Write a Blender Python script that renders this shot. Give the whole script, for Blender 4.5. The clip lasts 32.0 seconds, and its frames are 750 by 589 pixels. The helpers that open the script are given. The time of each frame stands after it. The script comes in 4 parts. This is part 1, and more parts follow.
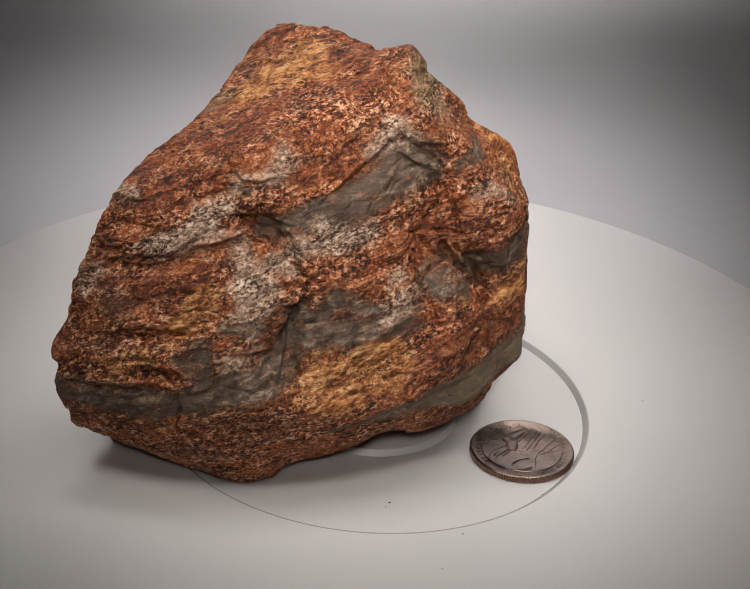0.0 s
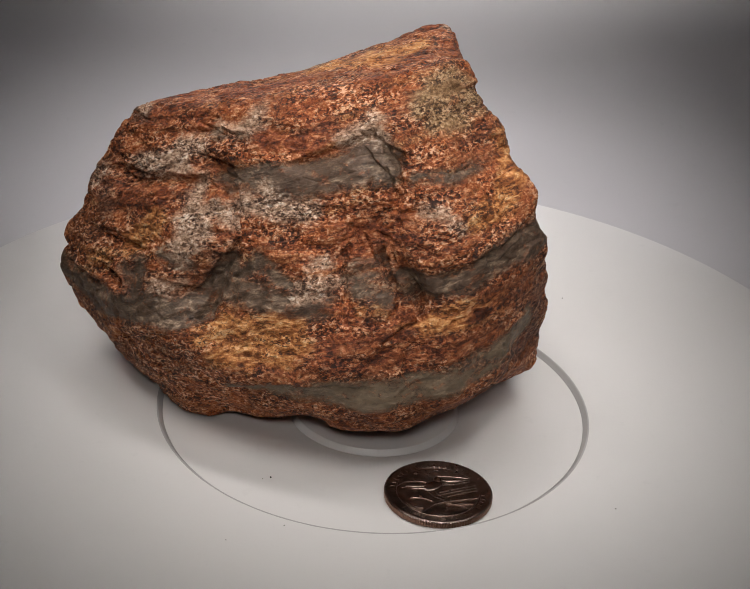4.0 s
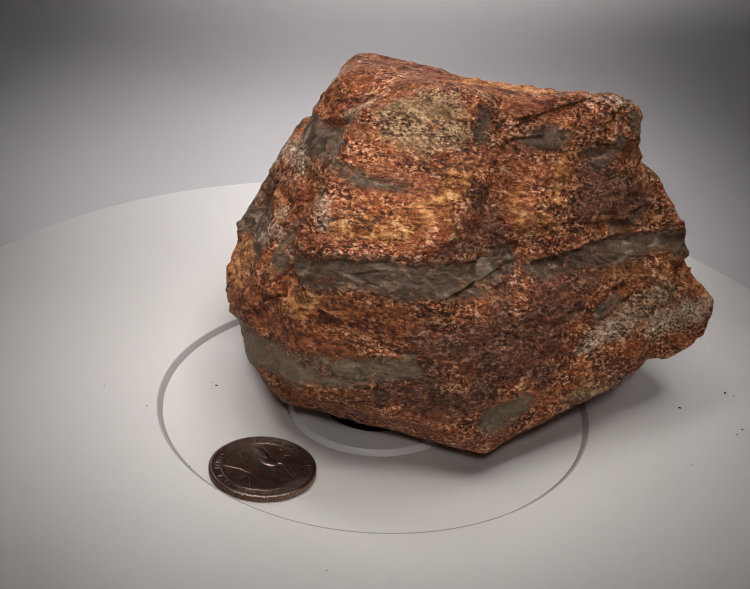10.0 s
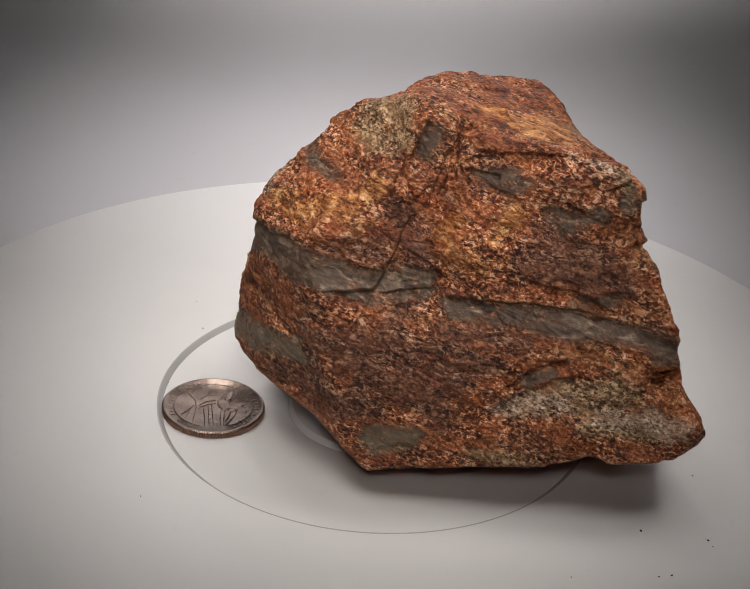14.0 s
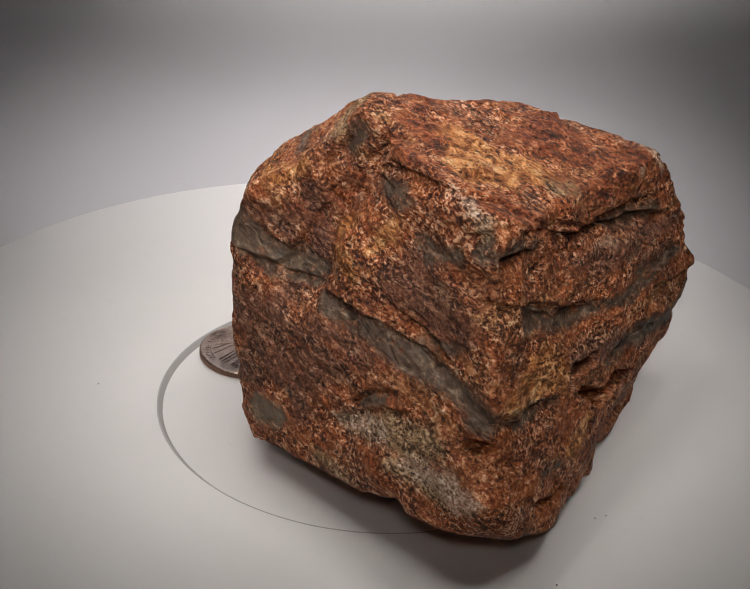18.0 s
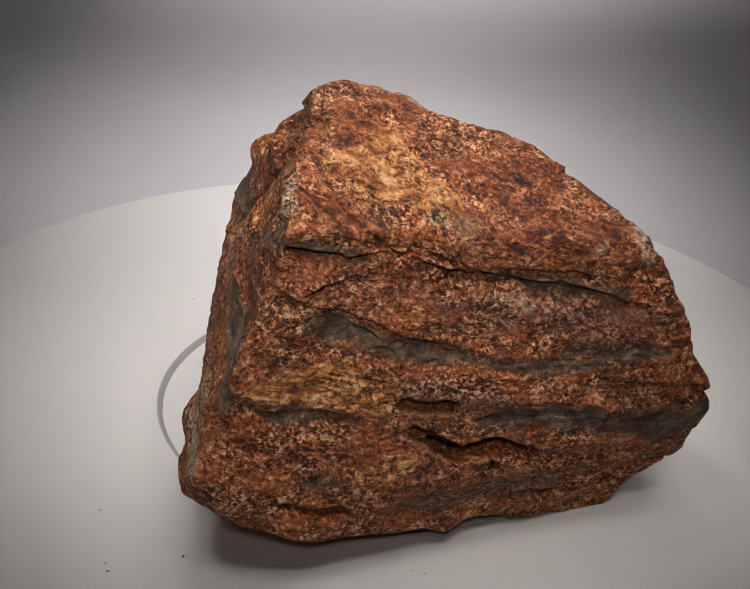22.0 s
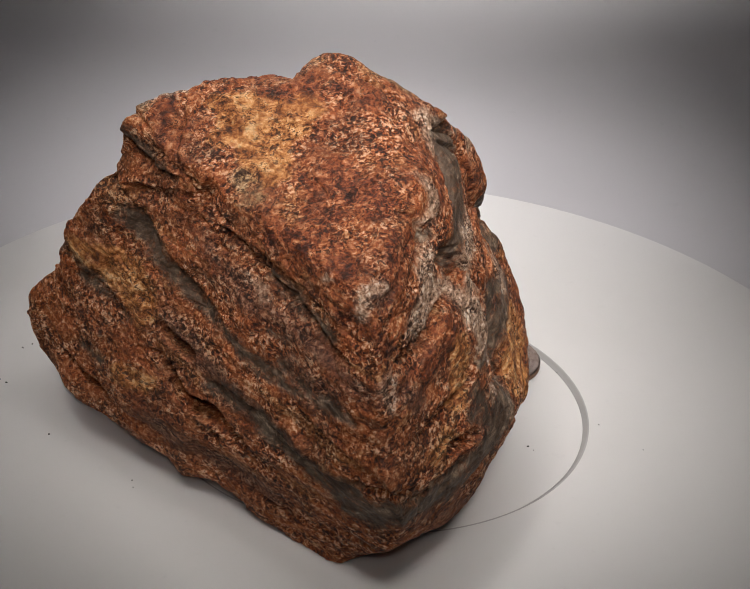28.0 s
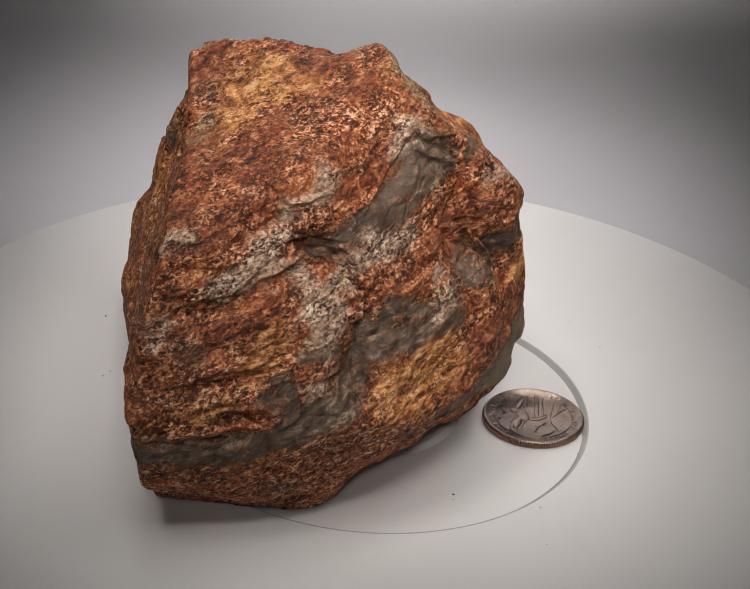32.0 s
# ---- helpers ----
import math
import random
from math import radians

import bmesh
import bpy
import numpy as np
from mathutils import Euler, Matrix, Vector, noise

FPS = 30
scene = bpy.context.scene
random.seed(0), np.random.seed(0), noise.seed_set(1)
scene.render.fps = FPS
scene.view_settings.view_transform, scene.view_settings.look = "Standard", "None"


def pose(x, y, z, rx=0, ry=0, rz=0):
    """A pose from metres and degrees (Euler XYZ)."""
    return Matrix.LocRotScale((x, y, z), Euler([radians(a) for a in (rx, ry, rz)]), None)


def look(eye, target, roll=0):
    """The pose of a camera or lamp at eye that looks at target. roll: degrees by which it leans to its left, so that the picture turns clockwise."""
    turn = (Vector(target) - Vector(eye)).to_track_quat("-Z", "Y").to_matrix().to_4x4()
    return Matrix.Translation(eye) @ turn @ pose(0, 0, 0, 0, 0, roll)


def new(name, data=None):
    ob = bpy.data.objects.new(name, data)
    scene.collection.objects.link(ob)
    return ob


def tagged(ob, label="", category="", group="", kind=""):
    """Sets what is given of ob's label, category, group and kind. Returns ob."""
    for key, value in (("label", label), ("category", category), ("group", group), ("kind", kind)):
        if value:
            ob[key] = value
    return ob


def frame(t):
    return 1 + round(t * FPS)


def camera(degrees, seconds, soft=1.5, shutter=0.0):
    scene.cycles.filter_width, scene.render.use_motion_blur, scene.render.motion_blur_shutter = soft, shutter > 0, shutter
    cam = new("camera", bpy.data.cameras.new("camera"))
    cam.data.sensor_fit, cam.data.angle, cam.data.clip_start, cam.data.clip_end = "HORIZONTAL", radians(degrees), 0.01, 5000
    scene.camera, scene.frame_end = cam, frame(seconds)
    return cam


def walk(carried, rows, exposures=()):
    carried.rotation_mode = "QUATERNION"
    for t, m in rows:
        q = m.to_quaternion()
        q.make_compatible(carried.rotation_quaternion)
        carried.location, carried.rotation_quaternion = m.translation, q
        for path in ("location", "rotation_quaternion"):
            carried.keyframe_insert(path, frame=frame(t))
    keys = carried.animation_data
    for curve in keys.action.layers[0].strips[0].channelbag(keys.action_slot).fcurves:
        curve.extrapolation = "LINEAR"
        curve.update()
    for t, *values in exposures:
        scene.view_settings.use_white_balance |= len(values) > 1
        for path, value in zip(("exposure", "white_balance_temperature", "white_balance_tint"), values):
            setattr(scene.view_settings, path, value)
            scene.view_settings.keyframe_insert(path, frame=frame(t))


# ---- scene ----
# One stone and one coin on a white turntable that turns clockwise before a still camera.
# Lengths in the tables are millimetres about the turntable's axis; MM turns them into metres.
MM = 0.001
SECONDS = 32.0
RATE = 10.548                      # degrees a second, clockwise from above

# ---- camera ----
EYE = Vector((0.0, -0.3892, 0.2473))
PITCH, YAW, ROLL = radians(29.157), radians(-0.209), 3.832
AIM = EYE + Vector((math.sin(YAW) * math.cos(PITCH), math.cos(YAW) * math.cos(PITCH), -math.sin(PITCH)))
cam = camera(22.014, SECONDS, soft=0.6)
walk(cam, [(0.0, look(EYE, AIM, ROLL)), (SECONDS, look(EYE, AIM, ROLL))])

# ---- light: unseen lamps, added and narrowed so the edges fall dark, and a dim room ----
world = bpy.data.worlds.new("room")
scene.world = world
world.use_nodes = True
world.node_tree.nodes["Background"].inputs["Color"].default_value = (0.95, 0.97, 1.0, 1)
world.node_tree.nodes["Background"].inputs["Strength"].default_value = 0.008


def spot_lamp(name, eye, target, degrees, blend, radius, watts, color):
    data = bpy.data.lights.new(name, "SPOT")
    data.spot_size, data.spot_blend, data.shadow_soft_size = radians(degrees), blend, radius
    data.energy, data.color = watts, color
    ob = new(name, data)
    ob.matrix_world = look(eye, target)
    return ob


# All are added out of view: a ring of eight small lamps round the turntable, all aimed at it, in place of soft light
# from above, one above the camera, and three for the paper behind. Narrow beams darken the edges.
for k in range(8):
    a = radians(45 * k + 22.5)
    spot_lamp("added_lamp_ring", (0.22 * math.cos(a), -0.04 + 0.22 * math.sin(a), 0.56), (0.0, 0.046 if k % 2 else -0.02, 0.0), 13.4, 0.7, 0.09, 5.3, (1.0, 0.955, 0.925))
spot_lamp("added_lamp_front", (0.0, -0.47, 0.40), (0.0, 0.065, 0.02), 18.8, 1.0, 0.05, 7.0, (1.0, 0.94, 0.90))
# Two unseen fill lamps, added to brighten the paper behind the turntable.
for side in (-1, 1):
    spot_lamp("added_lamp_backdrop", (side * 0.092 - 0.01, -0.02, 0.60), (side * 0.04 - 0.01, 0.16, 0.0), 17.4, 0.7, 0.04, 8.2, (1.0, 0.965, 0.975))
# Added lamp on the upper paper, out of view, for the coin to mirror.
spot_lamp("added_lamp_wall", (-0.011, 0.05, 0.62), (-0.011, 0.38, 0.225), 45.4, 0.55, 0.03, 25.4, (1.0, 0.965, 0.95))


# ---- materials ----
def material(name, rough=0.6, metal=0.0, color=(0.8, 0.8, 0.8)):
    m = bpy.data.materials.new(name)
    m.use_nodes = True
    p = m.node_tree.nodes["Principled BSDF"]
    p.inputs["Base Color"].default_value = (*color, 1)
    p.inputs["Roughness"].default_value = rough
    p.inputs["Metallic"].default_value = metal
    return m, m.node_tree, p


def node(tree, kind, **values):
    n = tree.nodes.new(kind)
    for key, value in values.items():
        n.inputs[key].default_value = value
    return n


def noise_of(tree, vector, scale, detail=4.0, rough=0.6, distortion=0.0):
    n = node(tree, "ShaderNodeTexNoise", Scale=scale, Detail=detail, Roughness=rough, Distortion=distortion)
    tree.links.new(vector, n.inputs["Vector"])
    return n.outputs["Fac"]


def ramp_of(tree, fac, stops):
    n = tree.nodes.new("ShaderNodeValToRGB")
    ends = n.color_ramp.elements
    ends[0].position, ends[0].color = stops[0][0], (*stops[0][1], 1)
    ends[1].position, ends[1].color = stops[-1][0], (*stops[-1][1], 1)
    for place, color in stops[1:-1]:
        ends.new(place).color = (*color, 1)
    tree.links.new(fac, n.inputs["Fac"])
    return n.outputs["Color"]


def sums(tree, operation, a, b, clamp=False):
    n = tree.nodes.new("ShaderNodeMath")
    n.operation, n.use_clamp = operation, clamp
    for k, v in enumerate((a, b)):
        if isinstance(v, (int, float)):
            n.inputs[k].default_value = v
        else:
            tree.links.new(v, n.inputs[k])
    return n.outputs[0]


def step_of(tree, value, low, high):
    n = node(tree, "ShaderNodeMapRange", **{"From Min": low, "From Max": high})
    n.interpolation_type = "SMOOTHSTEP"
    tree.links.new(value, n.inputs["Value"])
    return n.outputs["Result"]


def mixed(tree, fac, a, b, blend="MIX"):
    n = tree.nodes.new("ShaderNodeMix")
    n.data_type, n.blend_type = "RGBA", blend
    for k, v in ((0, fac), (6, a), (7, b)):
        if isinstance(v, (int, float)):
            n.inputs[k].default_value = v
        elif isinstance(v, tuple):
            n.inputs[k].default_value = (*v, 1)
        else:
            tree.links.new(v, n.inputs[k])
    return n.outputs[2]


def bumped(tree, p, height, strength, distance, below=None):
    n = node(tree, "ShaderNodeBump", Strength=strength, Distance=distance)
    tree.links.new(height, n.inputs["Height"])
    if below is not None:
        tree.links.new(below, n.inputs["Normal"])
    if p is not None:
        tree.links.new(n.outputs["Normal"], p.inputs["Normal"])
    return n.outputs["Normal"]


def object_space(tree):
    return tree.nodes.new("ShaderNodeTexCoord").outputs["Object"]


def plastic(name, color, rough, grime):
    m, tree, p = material(name, rough)
    space = object_space(tree)
    cloud = noise_of(tree, space, 22, 4)
    fleck = noise_of(tree, space, 260, 3)
    tone = mixed(tree, step_of(tree, cloud, 0.42, 0.75), color, tuple(c * grime for c in color))
    tone = mixed(tree, step_of(tree, fleck, 0.62, 0.80), tone, tuple(c * grime * 0.97 for c in color))
    tree.links.new(tone, p.inputs["Base Color"])
    bumped(tree, p, noise_of(tree, space, 1400, 2), 0.06, 0.0002)
    return m


white_plastic = plastic("white_plastic", (0.64, 0.625, 0.61), 0.42, 0.975)
paper = plastic("backdrop_paper", (0.56, 0.545, 0.555), 0.85, 0.985)
boss_plastic = plastic("milky_plastic", (0.66, 0.65, 0.64), 0.35, 0.96)
rubber_and_gap_shade, _, _ = material("rubber_and_gap_shade", 0.7, 0.0, (0.38, 0.37, 0.36))
recess_dark, _, _ = material("recess_dark", 0.4, 0.8, (0.10, 0.085, 0.08))
grit_black, _, _ = material("grit", 0.8, 0.0, (0.03, 0.028, 0.026))
table_wood = plastic("table_top", (0.55, 0.54, 0.53), 0.6, 0.95)


def stone_material():
    """Banded stone: speckled pink ground, and grey, pale, rust, ochre and tan beds by signed depth, in millimetres, inside each bed."""
    m, tree, p = material("banded_stone", 0.62)
    link = tree.links.new
    space = object_space(tree)
    turn = node(tree, "ShaderNodeMapping", Rotation=(0, radians(20.3), 0))
    link(space, turn.inputs["Vector"])
    bed = turn.outputs["Vector"]

    def stretched(factor):
        n = node(tree, "ShaderNodeMapping", Scale=(1, 1, factor))
        link(bed, n.inputs["Vector"])
        return n.outputs["Vector"]

    def add(*terms):
        total = terms[0]
        for term in terms[1:]:
            total = sums(tree, "ADD", total, term)
        return total

    def times(a, b):
        return sums(tree, "MULTIPLY", a, b)

    def less(a):
        return sums(tree, "SUBTRACT", 1.0, a)

    flat1, flat2, flat5 = stretched(1.45), stretched(2.6), stretched(6.0)
    ragged = sums(tree, "SUBTRACT", noise_of(tree, flat2, 230, 5, 0.72, 0.3), 0.5)
    fringe = sums(tree, "SUBTRACT", noise_of(tree, flat2, 900, 3, 0.7), 0.5)
    grain = noise_of(tree, flat1, 1020, 3.0, 0.62, 0.6)
    coarse = noise_of(tree, flat1, 300, 4, 0.62, 0.6)
    fine = noise_of(tree, flat2, 1900, 3, 0.7)
    lines = noise_of(tree, flat2, 240, 4, 0.58, 0.9)
    broad = noise_of(tree, flat1, 62, 3, 0.55)
    broad2 = noise_of(tree, flat2, 105, 4, 0.6, 0.4)

    def mask(name, rough, soft, dust=1.2):
        a = tree.nodes.new("ShaderNodeAttribute")
        a.attribute_name = name
        edge = add(a.outputs["Fac"], times(ragged, rough), times(fringe, dust))
        return step_of(tree, edge, -soft, soft)

    patchy = step_of(tree, noise_of(tree, flat2, 85, 3, 0.55, 0.5), 0.40, 0.60)
    calmness = add(0.60, times(patchy, 0.60))
    mixgrain = add(0.5, times(sums(tree, "SUBTRACT", add(times(grain, 0.68), times(coarse, 0.32)), 0.5), calmness))
    pink = ramp_of(tree, mixgrain, [(0.392, (0.026, 0.007, 0.004)), (0.426, (0.105, 0.024, 0.008)), (0.463, (0.240, 0.056, 0.015)),
                                    (0.505, (0.365, 0.102, 0.030)), (0.548, (0.570, 0.245, 0.110)), (0.600, (0.800, 0.490, 0.315))])
    brown = ramp_of(tree, mixgrain, [(0.395, (0.024, 0.010, 0.006)), (0.440, (0.080, 0.032, 0.016)), (0.500, (0.190, 0.066, 0.028)),
                                     (0.560, (0.340, 0.150, 0.072)), (0.620, (0.560, 0.330, 0.195))])
    layer = noise_of(tree, flat5, 46, 5, 0.62, 0.8)
    gold = ramp_of(tree, mixgrain, [(0.395, (0.036, 0.013, 0.006)), (0.440, (0.140, 0.050, 0.015)), (0.500, (0.290, 0.118, 0.040)),
                                    (0.560, (0.500, 0.265, 0.110)), (0.620, (0.700, 0.460, 0.250))])
    tone = mixed(tree, times(step_of(tree, broad, 0.46, 0.64), 0.55), pink, brown)
    tone = mixed(tree, times(step_of(tree, layer, 0.54, 0.64), 0.55), tone, gold)
    tone = mixed(tree, times(less(step_of(tree, layer, 0.37, 0.45)), 0.42), tone, (0.070, 0.024, 0.011))
    mixlines = add(times(lines, 0.55), times(mixgrain, 0.45))
    ochre = ramp_of(tree, mixlines, [(0.390, (0.064, 0.020, 0.006)), (0.440, (0.220, 0.068, 0.017)), (0.490, (0.400, 0.148, 0.042)),
                                     (0.545, (0.640, 0.300, 0.105)), (0.610, (0.800, 0.510, 0.265))])
    tone = mixed(tree, times(mask("ochre", 3.4, 0.9, 2.2), 0.92), tone, ochre)
    rust = ramp_of(tree, mixlines, [(0.395, (0.022, 0.006, 0.004)), (0.450, (0.095, 0.021, 0.009)), (0.505, (0.235, 0.057, 0.019)),
                                    (0.560, (0.420, 0.140, 0.052)), (0.625, (0.640, 0.320, 0.170))])
    tone = mixed(tree, times(mask("rust", 4.5, 1.8, 2.6), 0.88), tone, rust)
    tan = ramp_of(tree, mixgrain, [(0.400, (0.085, 0.046, 0.022)), (0.455, (0.215, 0.130, 0.062)), (0.510, (0.330, 0.215, 0.110)), (0.590, (0.520, 0.370, 0.215))])
    tone = mixed(tree, times(mask("tan", 3.6, 1.6, 2.0), 0.82), tone, tan)
    # dull brown rock; in a valley, a fold and under a ledge also painted shade
    umber = ramp_of(tree, mixgrain, [(0.395, (0.026, 0.011, 0.008)), (0.450, (0.082, 0.034, 0.021)), (0.510, (0.155, 0.072, 0.046)), (0.590, (0.280, 0.152, 0.100))])
    tone = mixed(tree, times(mask("umber", 5.0, 2.2, 2.0), 0.72), tone, umber)
    tone = mixed(tree, times(step_of(tree, broad2, 0.55, 0.66), 0.60), tone, rust)
    grey = ramp_of(tree, add(times(lines, 0.6), times(coarse, 0.2), times(fine, 0.2)),
                   [(0.38, (0.026, 0.017, 0.011)), (0.45, (0.066, 0.047, 0.032)), (0.51, (0.112, 0.083, 0.058)),
                    (0.565, (0.190, 0.140, 0.098)), (0.63, (0.420, 0.315, 0.220))])
    grey = mixed(tree, times(step_of(tree, broad, 0.48, 0.60), 0.60), grey, (0.088, 0.058, 0.040))
    across = tree.nodes.new("ShaderNodeSeparateXYZ")
    link(bed, across.inputs[0])
    olive = less(step_of(tree, across.outputs["Z"], 0.018, 0.027))
    grey = mixed(tree, times(olive, 0.50), grey, (0.235, 0.185, 0.118))
    slate = mask("grey", 5.2, 1.3, 2.4)
    tone = mixed(tree, times(slate, 0.93), tone, grey)
    stainy = times(slate, step_of(tree, noise_of(tree, flat1, 210, 4, 0.65, 0.5), 0.54, 0.64))
    tone = mixed(tree, times(stainy, 0.75), tone, brown)
    pale = ramp_of(tree, mixgrain, [(0.385, (0.060, 0.030, 0.018)), (0.430, (0.190, 0.108, 0.066)), (0.480, (0.390, 0.250, 0.165)),
                                    (0.545, (0.610, 0.440, 0.320)), (0.615, (0.800, 0.690, 0.570))])
    tone = mixed(tree, times(mask("pale", 4.5, 1.5, 3.4), 0.88), tone, pale)
    # dark mineral specks and hairline seams
    pits = noise_of(tree, flat2, 780, 2, 0.55, 0.8)
    speck = times(times(step_of(tree, pits, 0.565, 0.600), less(times(slate, 0.8))), add(0.25, times(patchy, 0.75)))
    tone = mixed(tree, times(speck, 0.80), tone, (0.032, 0.014, 0.009))
    web = noise_of(tree, flat2, 260, 4, 0.60, 0.9)
    vein = less(step_of(tree, sums(tree, "ABSOLUTE", sums(tree, "SUBTRACT", web, 0.5), 0.0), 0.004, 0.019))
    vein = times(vein, step_of(tree, noise_of(tree, bed, 110, 3), 0.43, 0.55))
    vein = times(vein, less(times(slate, 0.45)))
    tone = mixed(tree, times(vein, 0.85), tone, (0.034, 0.010, 0.006))
    link(tone, p.inputs["Base Color"])
    link(sums(tree, "SUBTRACT", add(times(grain, 0.3), 0.48), times(slate, 0.10)), p.inputs["Roughness"])
    p.inputs["Specular IOR Level"].default_value = 0.32
    calm = less(times(slate, 0.70))
    rough1 = bumped(tree, None, add(times(times(coarse, calm), 0.75), times(lines, 0.25)), 0.66, 0.0018)
    rough2 = bumped(tree, None, times(mixgrain, calm), 0.55, 0.0010, rough1)
    rough3 = bumped(tree, None, less(sums(tree, "MAXIMUM", vein, speck)), 0.7, 0.0006, rough2)
    bumped(tree, p, fine, 0.25, 0.0003, rough3)
    return m


stone = stone_material()
coin_metal, ctree, cp = material("worn_cupronickel", 0.34, 1.0, (0.50, 0.455, 0.40))
cspace = object_space(ctree)
ctone = mixed(ctree, step_of(ctree, noise_of(ctree, cspace, 420, 4), 0.40, 0.66), (0.29, 0.225, 0.19), (0.20, 0.145, 0.118))
ctree.links.new(ctone, cp.inputs["Base Color"])
ctree.links.new(sums(ctree, "ADD", sums(ctree, "MULTIPLY", noise_of(ctree, cspace, 900, 3), 0.10), 0.24), cp.inputs["Roughness"])
bumped(ctree, cp, noise_of(ctree, cspace, 2600, 3), 0.25, 0.00008)
coin_edge, _, _ = material("copper_edge", 0.30, 1.0, (0.24, 0.14, 0.10))


# ---- mesh helpers ----
def part(name, bm, mat, parent=None, label=""):
    me = bpy.data.meshes.new(name)
    bm.to_mesh(me)
    bm.free()
    me.materials.append(mat)
    ob = new(name, me)
    if parent is not None:
        ob.parent = parent
    if label:
        ob["label"] = label
    return ob


def smooth(ob, angle=35):
    ob.data.shade_smooth()
    ob.data.set_sharp_from_angle(angle=radians(angle))
    return ob


def lathe(profile, steps=192):
    """A turned body from (radius, height) pairs in millimetres; a radius of 0 closes it."""
    bm = bmesh.new()
    rings = []
    for r, z in profile:
        if r <= 0:
            rings.append([bm.verts.new((0, 0, z * MM))])
        else:
            rings.append([bm.verts.new((r * MM * math.cos(math.tau * k / steps), r * MM * math.sin(math.tau * k / steps), z * MM))
                          for k in range(steps)])
    for a, b in zip(rings, rings[1:]):
        for k in range(steps):
            j = (k + 1) % steps
            loop = [a[k % len(a)], a[j % len(a)], b[j % len(b)], b[k % len(b)]]
            bm.faces.new(list(dict.fromkeys(loop)))
    bmesh.ops.recalc_face_normals(bm, faces=bm.faces)
    return bm


# ---- the setting: a table and a paper sweep behind it ----
def sweep():
    """One sheet of paper on the table that curves up behind the turntable."""
    line = [(-0.9, -0.032), (-0.3, -0.032), (0.16, -0.032)]
    for k in range(1, 13):
        a = radians(90 * k / 12)
        line.append((0.16 + 0.22 * math.sin(a), -0.032 + 0.22 * (1 - math.cos(a))))
    line.append((0.38, 0.9))
    bm = bmesh.new()
    rows = []
    for x in np.linspace(-0.8, 0.8, 33):
        rows.append([bm.verts.new((x, y, z + 0.0006 * math.sin(9 * x + 4 * z))) for y, z in line])
    for a, b in zip(rows, rows[1:]):
        for k in range(len(line) - 1):
            bm.faces.new((a[k], b[k], b[k + 1], a[k + 1]))
    ob = smooth(part("backdrop", bm, paper), 60)
    thick = ob.modifiers.new("thickness", "SOLIDIFY")
    thick.thickness, thick.offset = 0.0006, -1
    return tagged(ob, "pale grey paper sweep curving up behind the turntable", "backdrop", kind="structure")


def table():
    bm = bmesh.new()
    bmesh.ops.create_cube(bm, size=1, matrix=Matrix.Translation((0, -0.2, -0.055)) @ Matrix.Diagonal((1.9, 1.5, 0.04, 1)))
    bmesh.ops.bevel(bm, geom=bm.edges[:], offset=0.004, segments=2, affect="EDGES")
    return tagged(part("ground", bm, table_wood), "plain pale table top under the paper", "table top", kind="structure")


sweep()
table()

# ---- the turntable ----
turntable = tagged(new("turntable"), "round white plastic turntable with a recessed centre plate", "turntable")
smooth(part("rim_plate", lathe([(51.5, 0.0), (121.8, 0.0), (122.4, -0.15), (122.8, -0.6), (122.8, -7.0), (121.5, -8.0), (49.0, -8.0),
                                (49.0, -2.2), (50.8, -2.2), (51.5, -1.5), (51.5, 0.0)]), white_plastic, turntable), 30)
# the ring's flat top lip paints the gap's shade as a grey line
smooth(part("seam_ring", lathe([(50.1, -1.02), (51.12, 0.02), (51.47, 0.02), (51.47, -2.0), (50.1, -2.0), (50.1, -1.02)]), rubber_and_gap_shade, turntable,
            "thin grey seam round the centre plate"), 30)
smooth(part("centre_plate", lathe([(20.4, -1.0), (50.05, -1.0), (50.05, -4.0), (20.4, -4.0), (20.4, -1.0)]), white_plastic, turntable), 30)
smooth(part("boss", lathe([(11.8, 0.2), (19.3, 0.2), (20.3, -0.95), (20.3, -4.0), (11.8, -4.0), (11.8, 0.2)]), boss_plastic, turntable,
            "milky raised boss under the stone"), 30)
# dark ring for the recess inside the boss, open in the middle
smooth(part("boss_recess", lathe([(5.0, -0.9), (10.6, -0.9), (11.7, -0.3), (11.7, -4.0), (5.0, -4.0), (5.0, -0.9)]), recess_dark, turntable,
            "dark recess in the boss"), 30)
smooth(part("drive_base", lathe([(0, -8.2), (95.0, -8.2), (97.0, -10.0), (97.0, -30.0), (95.0, -31.4), (0, -31.4)]), white_plastic, turntable), 30)

# ---- the stone ----
# It is hewn from flat facets: (azimuth, elevation, distance from HEART), then softened, hollowed, layered and split.
HEART = np.array([-16.0, 8.0, 42.0])
CROWN_FACETS = [
    (73.8, 73.1, 57.3), (184.4, 71.8, 35.1), (122.7, 67.9, 60.2), (336.2, 63.6, 59.4), (284.2, 64.1, 40.0),
    (263.2, 57.6, 55.0), (171.1, 52.4, 52.2), (230.0, 44.7, 65.8), (352.6, 46.2, 43.5), (80.9, 41.8, 63.6),
]
